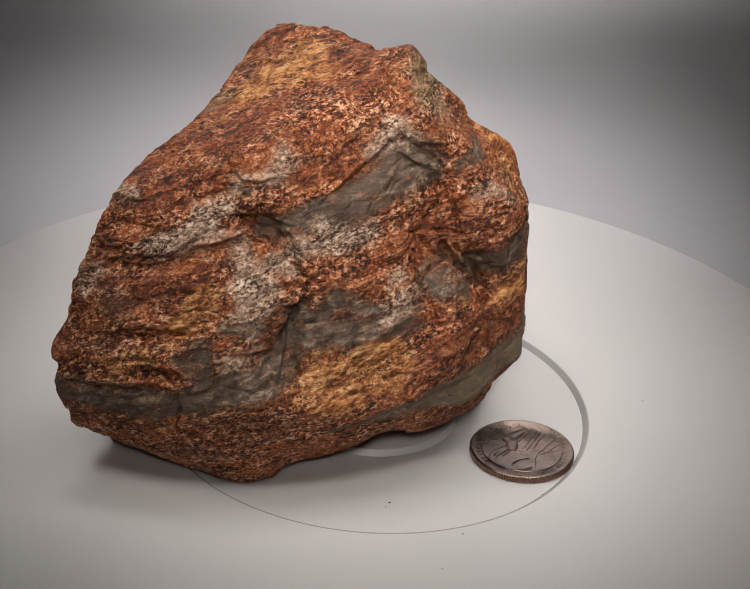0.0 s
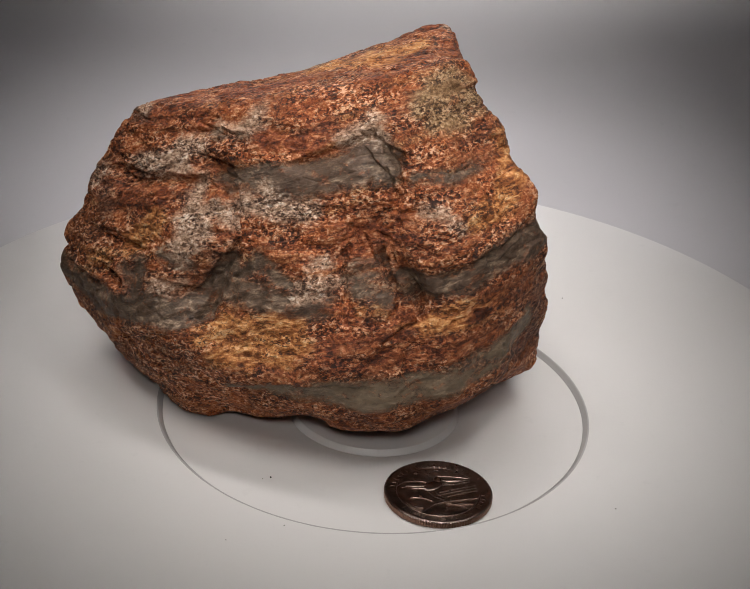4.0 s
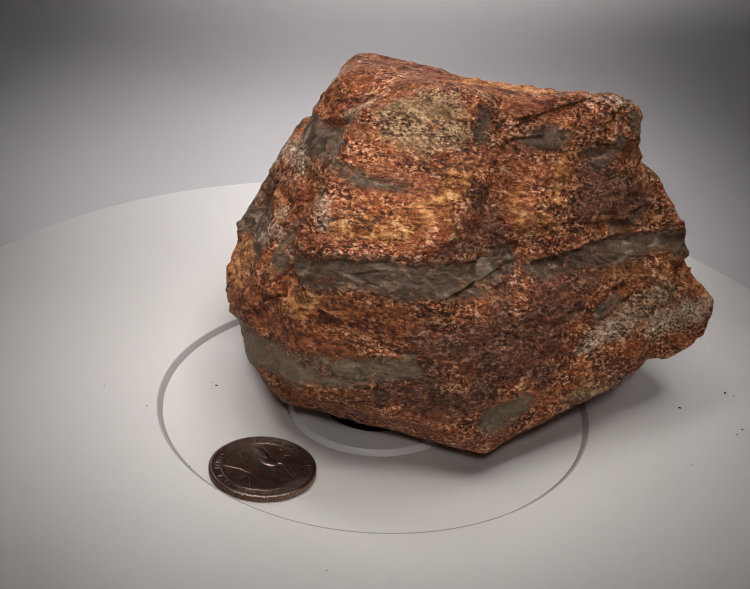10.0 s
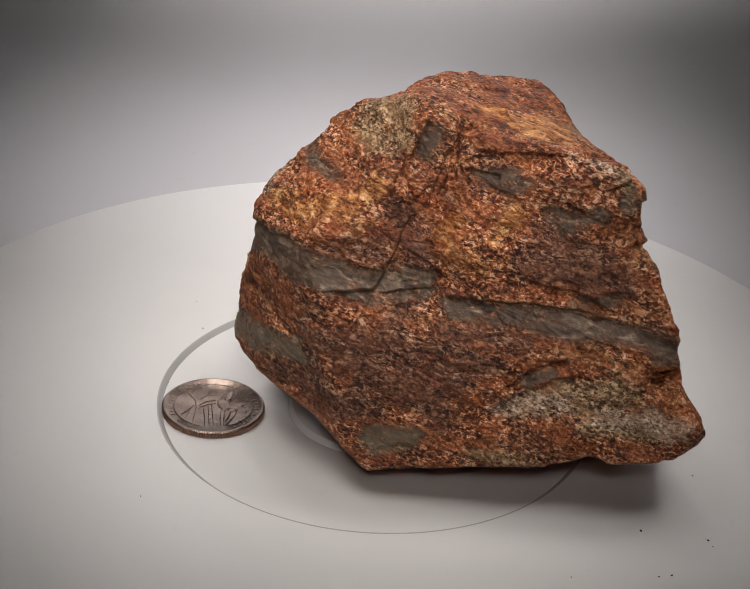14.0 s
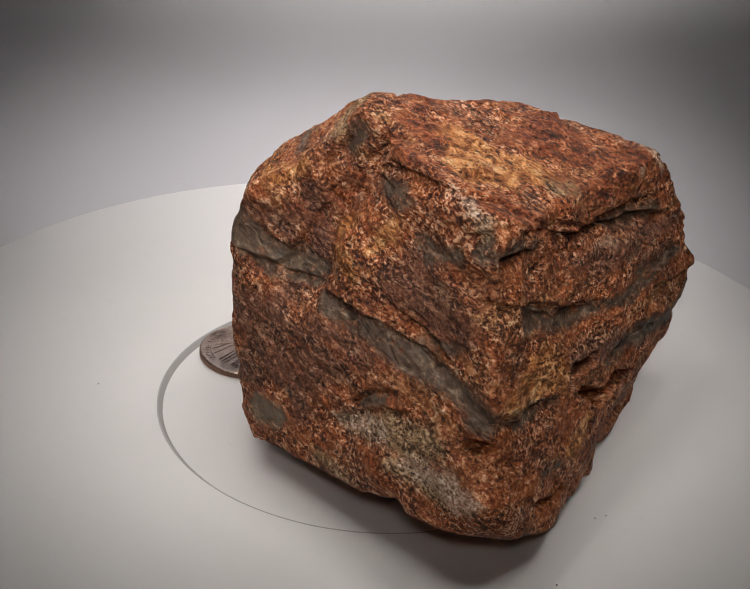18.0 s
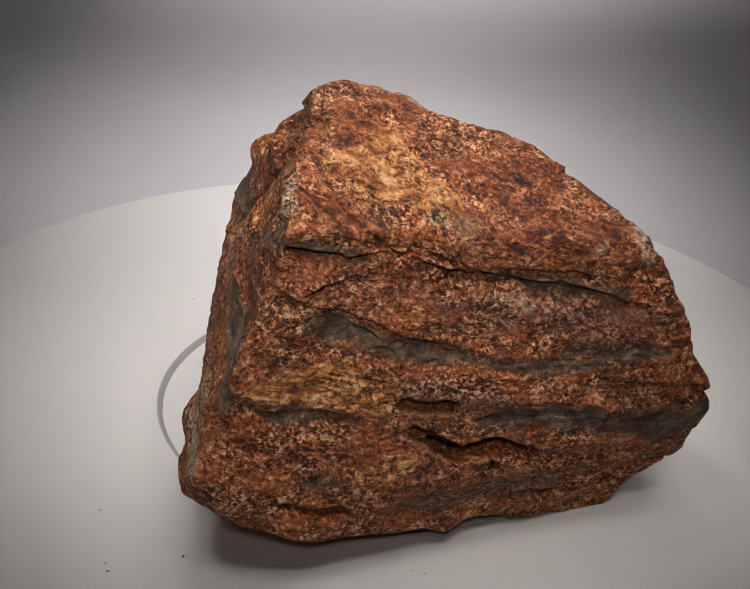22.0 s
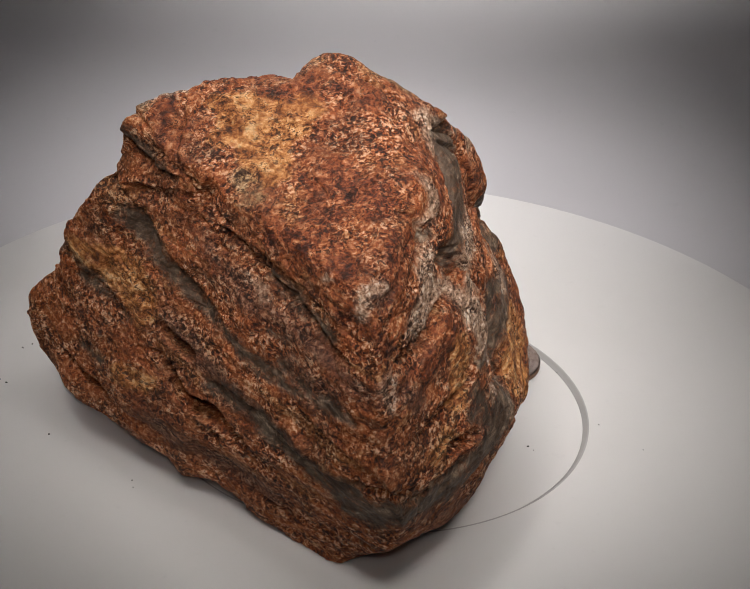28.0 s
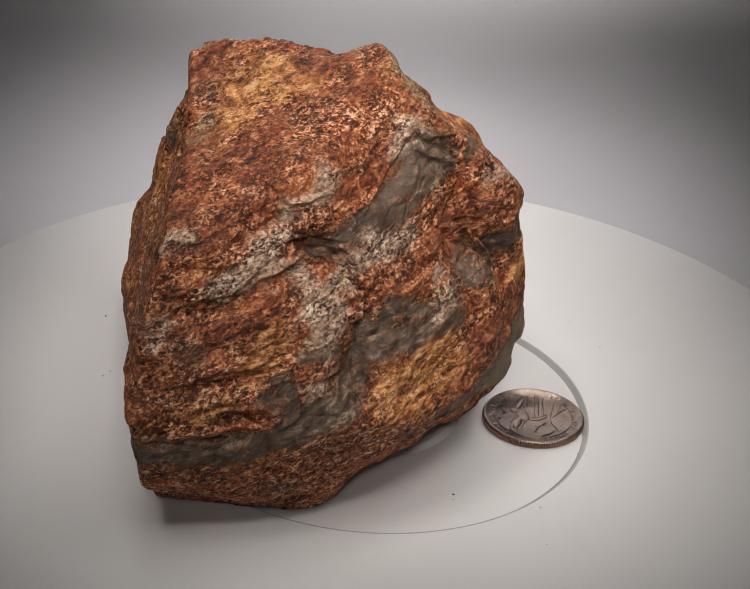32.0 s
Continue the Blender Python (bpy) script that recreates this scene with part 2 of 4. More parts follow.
FLANK_FACETS = [
    (51.6, 30.8, 48.6), (272.1, 28.8, 39.7), (112.8, 27.9, 67.1), (290.7, 26.1, 35.7), (70.8, 22.6, 57.2),
    (152.9, 22.2, 54.4), (57.6, 20.7, 35.8), (259.5, 22.0, 47.3), (189.8, 18.4, 66.8), (207.9, 15.3, 75.6),
    (162.2, 15.0, 35.1), (318.7, 8.7, 45.6), (50.1, 2.8, 41.0), (137.8, 3.2, 70.0), (356.3, 3.0, 48.8),
    (16.0, -4.0, 47.5),
]
BASE_FACETS = [
    (157.9, -14.3, 65.8), (169.6, -15.0, 46.8), (262.2, -17.4, 58.9), (280.5, -20.4, 53.4), (117.1, -19.4, 69.1),
    (11.8, -20.3, 53.6), (328.6, -21.4, 54.7), (254.3, -24.9, 75.1), (80.2, -28.1, 76.4), (55.8, -29.1, 64.8),
    (186.9, -34.2, 71.8), (297.0, -35.3, 51.7), (359.6, -43.6, 50.5), (245.7, -49.5, 61.5), (31.5, -51.7, 66.0),
    (168.4, -53.3, 67.4), (80.2, -69.6, 43.0), (222.0, -72.8, 66.7), (339.1, -73.7, 42.9), (96.7, -80.3, 39.9),
]
# Hollows and bulges (negative): place, depth, size.
HOLLOWS_A = [
    (-21, 43, 78, -1.6, 13), (0, 25, 73, 2.6, 9), (-43, 7, 68, 1.6, 13), (-57, 4, 19, 1.7, 13), (-37, 39, 49, 2.0, 13), (13, 10, 73, 1.8, 9),
    (4, 14, 86, -1.4, 6), (-9, -11, 74, 1.8, 9), (-32, 52, 63, 1.4, 6), (14, -15, 51, 1.6, 6), (-8, -27, 5, 1.4, 9), (-13, 55, 15, 1.1, 6),
    (-47, 22, 40, 1.4, 13), (-50, 49, 10, -1.1, 6), (-33, 73, 33, -1.5, 6), (-33, 66, 34, 1.3, 6), (-20, -36, 33, 3.6, 7), (-2, 47, 28, 2.0, 10),
]
HOLLOWS_B = [
    (-22, 54, 49, 1.6, 9), (-13, 41, 66, 1.0, 8), (16, 26, 52, 1.8, 7), (-38, 47, 57, -1.4, 7), (-40, 24, 62, 2.0, 6), (-46, 22, 46, 1.2, 6),
    (10, -19, 50, 1.4, 8), (28, 14, 57, 1.6, 8), (-28, -28, 56, 1.6, 6), (12, 24, 70, -1.0, 5), (-21, -36, 46, -1.2, 6), (-50, 24, 35, -0.6, 6),
    (-36, 38, 63, 1.2, 4), (27, 19, 62, -1.9, 5), (-17, 67, 19, -1.5, 5), (-63, -29, 59, -1.0, 5), (-54, 20, 3, -1.7, 5), (17, 16, 67, 1.3, 5),
]
HOLLOWS_C = [
    (21, -16, 44, 1.6, 5), (2, -24, 9, 1.7, 5), (-2, 23, 80, 1.3, 5), (-66, -32, 38, 1.4, 5), (-28, 50, 71, -1.2, 5), (-18, 61, 17, 1.0, 5),
    (-11, 60, 23, -1.7, 5), (-42, 68, 23, -1.0, 5), (-35, 69, 30, 0.9, 5), (-33, 48, 66, 1.1, 5), (14, -6, 69, 1.1, 5), (-54, 17, 21, 1.0, 12),
    (27, 17, 18, 1.2, 8), (-18, -31, 4, 1.4, 5), (-62, -10, 24, 1.1, 12), (34, 3, 24, -0.7, 5), (-3, -31, 9, -1.1, 5), (13, -30, 22, 0.9, 5),
]
HOLLOWS_D = [
    (9, -13, 60, 1.4, 5), (-4, 20, 84, -1.0, 5), (-23, -35, 1, -0.7, 5), (30, 22, 49, -0.8, 5), (18, -16, 52, -0.9, 5), (-32, -37, 5, 1.0, 5),
    (-9, 30, 80, 0.7, 5), (-37, 63, 45, -0.7, 5), (28, 26, 30, -0.9, 5), (-61, -27, 7, 0.7, 5), (26, -14, 17, 0.9, 5), (7, 29, 63, 1.5, 5),
    (8, 32, 54, 2.0, 6), (11, 34, 46, 1.5, 5), (1, 36, 57, -0.8, 7), (21, 27, 46, -0.8, 6), (-26, -31, 52, -1.0, 6), (-18, -35, 43, 1.5, 5),
]
HOLLOWS_E = [
    (-35, -36, 45, -0.8, 8), (-47, -37, 44, 0.8, 7), (-19, -35, 36, 1.5, 5), (-30, -36, 46, -0.8, 6), (11, -16, 53, 1.2, 5), (24, -7, 62, -0.8, 9),
    (18, -20, 43, -0.6, 4), (-39, 41, 53, 1.0, 6), (-47, 15, 56, 0.8, 8), (-42, 39, 44, -0.9, 7), (-57, -5, 45, 0.8, 8), (-56, -10, 56, 1.0, 6),
    (-54, -14, 65, -0.6, 8), (-39, -33, 52, -0.8, 6), (-54, -33, 50, 0.8, 6), (-51, 6, 53, 0.8, 6), (20, -11, 62, 1.0, 5), (-6, -28, 47, -0.8, 6),
]
HOLLOWS_F = [
    (11, 27, 62, 1.2, 5), (-7, 39, 61, -0.8, 8), (6, 38, 45, -0.5, 6), (20, -16, 47, 1.6, 4), (21, -17, 43, 1.2, 4), (14, -18, 48, -0.9, 5),
    (11, -16, 54, 0.7, 4), (-35, 66, 42, 1.47, 7), (-18, 65, 17, 1.13, 7), (-50, 47, 8, 0.97, 7), (-28, -36, 49, 0.92, 7), (7, 13, 82, 0.88, 7),
    (-7, 54, 15, -0.8, 7), (-36, 72, 29, 0.76, 7), (-33, 58, 55, 0.71, 7), (-1, 24, 82, 0.67, 7), (-62, -29, 59, 0.67, 7), (9, 20, 78, 0.67, 7),
]
HOLLOWS_G = [
    (-1, -40, 22, 0.63, 7), (-58, -11, 1, 0.59, 7), (22, -5, 9, 0.59, 7), (-9, -13, 74, 0.59, 7), (-32, 51, 71, 0.55, 7), (-68, -40, 22, 0.55, 7),
    (-34, 73, 22, 0.55, 7), (-69, -35, 36, 0.55, 7), (21, 10, 7, 0.55, 7), (-53, 22, 4, 0.55, 7), (19, -26, 18, 0.55, 7), (-40, 24, 71, 0.55, 7),
    (-2, -8, 76, 0.5, 7), (-53, 11, 4, 0.5, 7), (-37, -22, 71, 0.5, 7),
]
HOLLOWS = HOLLOWS_A + HOLLOWS_B + HOLLOWS_C + HOLLOWS_D + HOLLOWS_E + HOLLOWS_F + HOLLOWS_G
# Beds, crusts and stains: lines over the stone, (x, y, z, half width). Some umber and grey lines put a recess's shade
# into the colour.
GREY_BACK = [
    [(-33, 50, 72, 1), (-34, 45, 69, 1.5), (-36, 40, 68, 1.1), (-38, 35, 67, 0.7)],
    [(-38, 46, 54, 2), (-38, 41, 53, 2.6), (-41, 35, 50, 1.8), (-44, 29, 47, 1.5), (-46, 22, 44, 1.2), (-50, 15, 43, 1.1), (-54, 8, 42, 1.1), (-56, 1, 41, 1.4), (-59, -7, 40, 1.2), (-61, -13, 40, 0.8)],
    [(-47, 9, 60, 0.5), (-50, 3, 59, 0.8), (-52, -2, 58, 1.2), (-54, -8, 56, 1.4), (-57, -14, 54, 1.2), (-60, -18, 53, 1.1)],
    [(-55, -2, 48, 0.9), (-56, -7, 48, 0.8)],
]
GREY_BACK_B = [
    [(-62, -16, 40, 1.3), (-64, -22, 41, 1.8), (-65, -26, 40, 1.1)],
]
GREY_BACKCORNER = [
    [(-39, 40, 52, 1.9), (-43, 33, 49, 2.2), (-46, 22, 46, 1.2)],
    [(-56, 8, 31, 1.5), (-60, -4, 29, 1.9), (-65, -18, 25, 2.4), (-67, -29, 25, 1.8)],
    [(-27, 50, 70, 0.7), (-33, 49, 71, 1.5), (-36, 40, 69, 1)],
    [(-51, 2, 58, 1), (-55, -10, 55, 1.5), (-59, -19, 54, 1.1)],
    [(-58, -6, 43, 0.9), (-63, -18, 40, 1.1)],
    [(-39, 58, 39, 0.9), (-42, 49, 37, 1.2)],
]
GREY_BACKLOW = [
    [(-54, 14, 29, 1.1), (-56, 8, 29, 1.5), (-58, 1, 29, 1.8), (-61, -6, 27, 2.4), (-63, -12, 26, 2.8), (-65, -19, 24, 2.6), (-66, -26, 21, 3.2), (-67, -33, 21, 3.4), (-69, -37, 24, 2.4)],
    [(-40, 56, 37, 0.8), (-42, 50, 36, 1.1), (-44, 43, 35, 0.9), (-46, 39, 33, 0.6)],
    [(-46, 51, 23, 0.7), (-48, 45, 22, 1)],
]
GREY_CORNER = [
    [(6, 37, 47, 1.6), (-2, 43, 47, 2.4), (-10, 48, 46, 2.8), (-18, 52, 44, 2.9), (-24, 56, 44, 2.3)],
    [(-31, 63, 41, 2.3), (-35, 65, 41, 2.1)],
    [(3, 22, 80, 2.2), (6, 22, 77, 1.6)],
    [(-4, 29, 73, 1.4), (-8, 34, 74, 2)],
    [(-15, 41, 67, 1.4), (-18, 44, 66, 2.1)],
    [(-27, 49, 71, 1.1), (-30, 50, 74, 0.9)],
    [(19, 34, 16, 3.6), (14, 38, 18, 2.5)],
]
GREY_EAST = [
    [(12, -22, 45, 2.3), (18, -19, 44, 1.9)],
    [(10, -32, 21, 2), (20, -25, 23, 2.6), (26, -18, 24, 3)],
    [(32, -3, 51, 1.7), (32, 6, 52, 2.9), (31, 15, 52, 3.4), (26, 22, 52, 3.8), (20, 26, 50, 3.8), (13, 29, 51, 3.5), (9, 31, 51, 2.7)],
    [(7, 35, 48, 1.4), (-1, 42, 47, 2), (-8, 46, 46, 2.5), (-16, 50, 46, 2.5), (-23, 55, 44, 2.1), (-29, 61, 43, 2.1), (-35, 65, 41, 1.7)],
    [(33, -5, 26, 2.1), (33, 6, 30, 2.5), (30, 16, 34, 1.4)],
    [(4, 22, 81, 2.4), (5, 22, 77, 1.6)],
]
GREY_EAST_B = [
    [(-5, 31, 73, 0.8), (-8, 35, 72, 1.6), (-12, 37, 73, 0.8)],
    [(-17, 44, 65, 1.8), (-23, 47, 68, 1.4)],
    [(21, 33, 16, 2.9), (16, 37, 17, 3.5), (13, 39, 19, 1.9)],
    [(-7, 50, 33, 1.5), (-11, 53, 35, 1.2)],
    [(19, 0, 68, 1.4), (19, 8, 68, 1)],
    [(-17, 50, 49, 1.2), (-25, 53, 50, 1)],
]
GREY_FRONT = [
    [(-22, -27, 60, 2.2), (-14, -24, 61, 3.7), (-6, -20, 63, 4), (0, -15, 67, 4.4), (5, -11, 71, 5), (8, -10, 71, 3.7)],
    [(15, -8, 68, 1.2), (18, -2, 68, 1.6), (19, 4, 68, 1)],
    [(-31, -45, 29, 3.4), (-23, -42, 30, 3.8), (-20, -36, 32, 3.8), (-19, -33, 40, 2.4)],
    [(-6, -33, 38, 2.8), (2, -29, 39, 2.6), (7, -26, 41, 2.1)],
    [(22, -14, 49, 1.8), (26, -12, 48, 2.9), (30, -7, 49, 3.3), (32, 0, 52, 3.5), (32, 8, 53, 3.7), (30, 17, 53, 3.7), (27, 22, 51, 3.4)],
]
GREY_FRONT_B = [
    [(-9, -38, 17, 1), (2, -36, 19, 1.7), (10, -32, 20, 2.6), (19, -26, 21, 3.4), (25, -20, 23, 3.6), (30, -13, 25, 3.5), (33, -5, 27, 3.1), (33, 2, 29, 3.3), (32, 9, 31, 3.6), (31, 16, 31, 2.8)],
]
GREY_SOUTH = [
    [(-63, -42, 25, 2.7), (-56, -43, 23, 3.5), (-49, -44, 23, 3.3), (-41, -45, 25, 2.9), (-34, -45, 28, 3.5), (-27, -43, 31, 3.7), (-22, -40, 31, 2.7)],
    [(-32, -39, 41, 1.8), (-25, -37, 41, 1.8)],
    [(-17, -33, 44, 1.6), (-15, -34, 38, 3.7), (-7, -33, 39, 2.9), (1, -30, 38, 2.3), (8, -27, 38, 1.2)],
    [(17, -16, 49, 1.3), (22, -14, 47, 2.5), (28, -11, 49, 2.6)],
    [(-26, -27, 60, 2), (-23, -27, 58, 1.4)],
    [(-33, -24, 67, 0.9), (-30, -24, 66, 0.9)],
]
GREY_SOUTH_B = [
    [(-17, -25, 61, 1.2), (-11, -22, 63, 2.7), (-4, -17, 66, 3.3), (3, -13, 69, 3.7), (9, -11, 69, 3.3)],
    [(-2, -36, 18, 0.5), (6, -33, 18, 0.9), (12, -31, 23, 1.7), (19, -26, 24, 2.5), (25, -19, 24, 2.8), (29, -14, 26, 2.6)],
]
GREY_TOOTH = [
    [(9, -21, 48, 1), (11, -18, 49, 1.2), (13, -16, 51, 1)],
    [(9, -22, 46, 1.2), (13, -19, 47, 1.6), (17, -17, 47, 1)],
    [(11, -23, 44, 1), (15, -21, 45, 1.4), (17, -19, 45, 0.8)],
    [(16, -16, 50, 0.8), (19, -15, 48, 1.5), (24, -13, 46, 1.7), (27, -12, 46, 1.5)],
    [(18, -16, 46, 0.8), (21, -14, 45, 1.3)],
]
GREY_WEST = [
    [(-14, -33, 41, 1.7), (-9, -31, 45, 2.1), (6, -27, 40, 1.2)],
    [(-38, -41, 37, 1.8), (-36, -43, 32, 2), (-42, -42, 34, 1.2)],
    [(-65, -24, 21, 1.4), (-67, -31, 21, 1.9), (-69, -40, 25, 2.7), (-58, -42, 24, 2.9), (-49, -44, 25, 2.3), (-40, -45, 25, 1.8)],
    [(-63, -20, 40, 0.9), (-62, -15, 40, 0.7)],
    [(-38, 44, 53, 1.9), (-41, 36, 51, 1.5), (-44, 29, 48, 0.9), (-46, 22, 44, 0.9), (-52, 11, 42, 0.9), (-57, 0, 39, 0.8)],
]
OCHRE_BACK = [
    [(-38, 59, 42, 2.4), (-40, 50, 42, 3.4), (-42, 43, 41, 4.1), (-45, 37, 39, 3.4)],
    [(-46, 35, 35, 2.1)],
    [(-50, 39, 22, 2.4), (-52, 29, 23, 2.6)],
    [(-21, 32, 79, 2.9), (-18, 24, 79, 4.4), (-26, 18, 76, 5.7), (-33, 13, 73, 5.9)],
]
OCHRE_BACKCORNER = [
    [(-40, 47, 44, 3), (-43, 39, 44, 3.6), (-46, 33, 38, 2.6)],
    [(-41, 48, 40, 1.8)],
]
OCHRE_CORNER = [
    [(-14, 15, 80, 3.4), (-23, 22, 77, 3.9), (-30, 26, 75, 3.1)],
    [(-41, 45, 42, 1.6), (-42, 47, 38, 1.3)],
    [(-9, 37, 67, 2), (-4, 38, 62, 1.8)],
]
OCHRE_EAST = [
    [(27, -3, 61, 2.4), (26, 9, 61, 3.4), (22, 17, 66, 3.9), (16, 19, 70, 2.9)],
    [(4, 33, 58, 2.1), (0, 38, 56, 2.1)],
    [(5, 29, 61, 1.8), (1, 31, 64, 1.6)],
]
OCHRE_FRONT = [
    [(-11, -39, 29, 3.1), (-3, -36, 30, 4.8), (5, -33, 30, 4.2)],
    [(27, -14, 39, 2.7), (31, -7, 42, 3.5), (33, 3, 41, 2.7)],
    [(-38, -37, 46, 3.8), (-43, -39, 39, 3)],
]
OCHRE_SOUTH = [
    [(-17, -42, 27, 2.3), (-11, -38, 31, 3.2), (-3, -34, 34, 2.7), (4, -30, 35, 1.9)],
    [(-12, -42, 24, 1.9), (-4, -38, 26, 2.3)],
    [(-55, -41, 31, 1.6), (-49, -41, 34, 1.6)],
    [(29, -11, 40, 1.4)],
]
OCHRE_TOOTH = [
    [(18, -21, 43, 1.2), (19, -20, 41, 1.2), (15, -23, 41, 1.1)],
    [(26, -14, 39, 1.9), (31, -8, 42, 1.9)],
    [(22, -18, 38, 1.2), (25, -15, 39, 1.2)],
]
OCHRE_WEST = [
    [(-25, 26, 77, 4.1), (-25, 16, 76, 5.9), (-16, 12, 79, 3.5)],
]
PALE_BACK = [
    [(-49, 8, 55, 0.8), (-52, 1, 54, 0.8)],
    [(-57, -23, 64, 1.4), (-59, -24, 62, 1.1)],
    [(-55, -14, 64, 1)],
]
PALE_CORNER = [
    [(-2, 47, 26, 1.1), (-8, 52, 29, 1.4), (-12, 57, 29, 1.5)],
    [(-18, 61, 27, 1.8), (-27, 67, 27, 2), (-33, 71, 26, 2)],
    [(-20, 41, 79, 1.2), (-25, 44, 78, 1.2), (-28, 47, 76, 1.2)],
]
PALE_EAST = [
    [(-1, 47, 26, 1.1), (-6, 51, 27, 1.5), (-11, 56, 28, 1.4)],
    [(-27, 67, 28, 2.5), (-30, 70, 25, 1.9)],
]
PALE_FRONT = [
    [(-23, -22, 69, 1.4), (-23, -19, 73, 2.5)],
    [(-4, -12, 72, 1.6), (0, -10, 74, 2.4), (2, -7, 77, 1.6)],
    [(-48, -31, 55, 2.4), (-39, -29, 59, 3.8), (-38, -27, 62, 2.3)],
    [(-19, -28, 55, 2.5), (-10, -25, 56, 2.8), (-2, -21, 58, 1.9)],
    [(-28, -38, 44, 3.5), (-25, -34, 50, 3.2)],
    [(1, -29, 40, 1.4), (5, -26, 43, 1.9)],
    [(-32, -42, 34, 1), (-25, -39, 36, 1.2)],
]
PALE_SOUTH = [
    [(-47, -32, 54, 1.2), (-42, -31, 56, 1.4), (-37, -30, 58, 1.2), (-34, -29, 58, 0.9)],
    [(-28, -33, 51, 1.7), (-23, -31, 53, 2.1), (-19, -31, 52, 1.6)],
    [(-31, -35, 48, 1.7), (-24, -34, 48, 2.4)],
    [(-26, -23, 69, 1.6), (-22, -20, 72, 2.1)],
    [(-4, -12, 73, 1.3), (0, -9, 76, 2), (5, -9, 75, 1.3)],
    [(-15, -25, 59, 1.5), (-9, -24, 56, 2.3)],
    [(-40, -27, 62, 2.1), (-34, -26, 64, 1.7)],
    [(-62, -34, 46, 0.9), (-61, -32, 50, 0.9)],
    [(-29, -41, 35, 0.8), (-25, -38, 35, 1.1)],
]
PALE_TOOTH = [
    [(1, -28, 43, 1.6), (5, -26, 44, 2.2), (8, -23, 45, 1.2)],
    [(1, -25, 47, 1.1), (4, -23, 48, 1.2)],
    [(20, -10, 63, 1.2), (24, -7, 63, 1.6), (27, -6, 60, 1.3)],
]
PALE_WEST = [
    [(-58, -24, 64, 1.5), (-54, -25, 65, 1.2)],
    [(-32, -23, 69, 1.1), (-26, -22, 69, 1)],
    [(-51, -31, 55, 1.1), (-47, -31, 55, 1), (-43, -30, 57, 0.9)],
    [(-31, -28, 57, 1.5), (-29, -33, 52, 2.6), (-30, -36, 48, 2.1)],
    [(-64, -32, 49, 1.3), (-63, -34, 45, 1.2)],
    [(0, -7, 77, 1.6), (3, -10, 74, 1.5)],
]
RUST_BACK = [
    [(-6, 18, 83, 2.9), (-13, 19, 80, 2.1)],
    [(-30, -1, 74, 3.6), (-36, -8, 72, 4.3), (-45, -4, 68, 3.5)],
    [(-48, -10, 68, 2.7), (-53, -19, 67, 2.7)],
    [(-49, 37, 27, 1.7), (-49, 33, 29, 1.3)],
    [(-43, 54, 29, 1.7), (-45, 46, 29, 1.4), (-47, 39, 30, 1.3)],
    [(-51, 20, 34, 1.2), (-53, 13, 35, 1)],
    [(-25, 42, 78, 2.1), (-32, 39, 75, 2.8), (-36, 35, 72, 1.8)],
]
RUST_CORNER = [
    [(-35, -1, 72, 4.2), (-46, -6, 68, 4.2), (-54, -16, 66, 3.5)],
    [(17, 23, 61, 2.4), (11, 25, 61, 2.4)],
    [(-18, 49, 54, 2.8), (-23, 51, 52, 2)],
]
RUST_EAST = [
    [(32, -5, 41, 2.2), (33, 5, 41, 2.4), (32, 14, 41, 1.9)],
    [(13, 25, 62, 2.9), (10, 28, 57, 2.6)],
    [(-20, 49, 53, 2.4), (-27, 54, 52, 2.4)],
    [(-4, 23, 82, 1.9), (-10, 30, 80, 1.6), (-17, 38, 80, 1.3)],
]
RUST_FRONT = [
    [(6, -20, 50, 1.9), (8, -16, 53, 3.3), (15, -13, 58, 2.7), (23, -12, 57, 1.9)],
    [(32, -4, 44, 1.2), (32, 5, 44, 1.5), (32, 12, 44, 1.5)],
    [(7, -33, 29, 1.2), (14, -29, 30, 2.2), (19, -25, 31, 2.7), (25, -18, 32, 2.2), (30, -11, 33, 2.2), (33, -4, 33, 2.2), (33, 3, 35, 1.6)],
    [(11, -25, 11, 0.8), (22, -20, 14, 1.2), (26, -13, 14, 1.1), (29, -5, 16, 1), (32, 3, 19, 1)],
    [(-20, -21, 69, 2.5), (-10, -16, 70, 2.5), (-8, -12, 74, 2.2)],
    [(20, -22, 36, 1.6), (24, -17, 37, 1.2)],
]
RUST_FRONT_B = [
    [(-8, 1, 81, 2.5), (-6, 9, 82, 2.5), (-14, 25, 80, 2.3)],
]
RUST_SOUTH = [
    [(6, -19, 53, 1.9), (11, -14, 55, 2.7), (16, -13, 59, 3)],
    [(19, -17, 43, 1.5), (17, -24, 36, 1.5), (12, -29, 32, 1.9), (7, -33, 28, 1.5)],
    [(-54, -33, 48, 2), (-45, -35, 47, 2.4), (-38, -33, 51, 2.6)],
    [(-57, -26, 63, 2.1), (-48, -25, 66, 2.1), (-42, -21, 70, 2.4)],
]
RUST_TOOTH = [
    [(6, -18, 53, 1.6), (11, -14, 53, 1.9), (15, -14, 55, 1.6), (20, -13, 57, 1.6)],
    [(13, -25, 39, 1.3), (19, -23, 38, 1.6)],
    [(28, -14, 36, 1.4), (32, -7, 36, 1.7)],
    [(20, -18, 42, 1.2), (22, -17, 40, 1.2)],
]
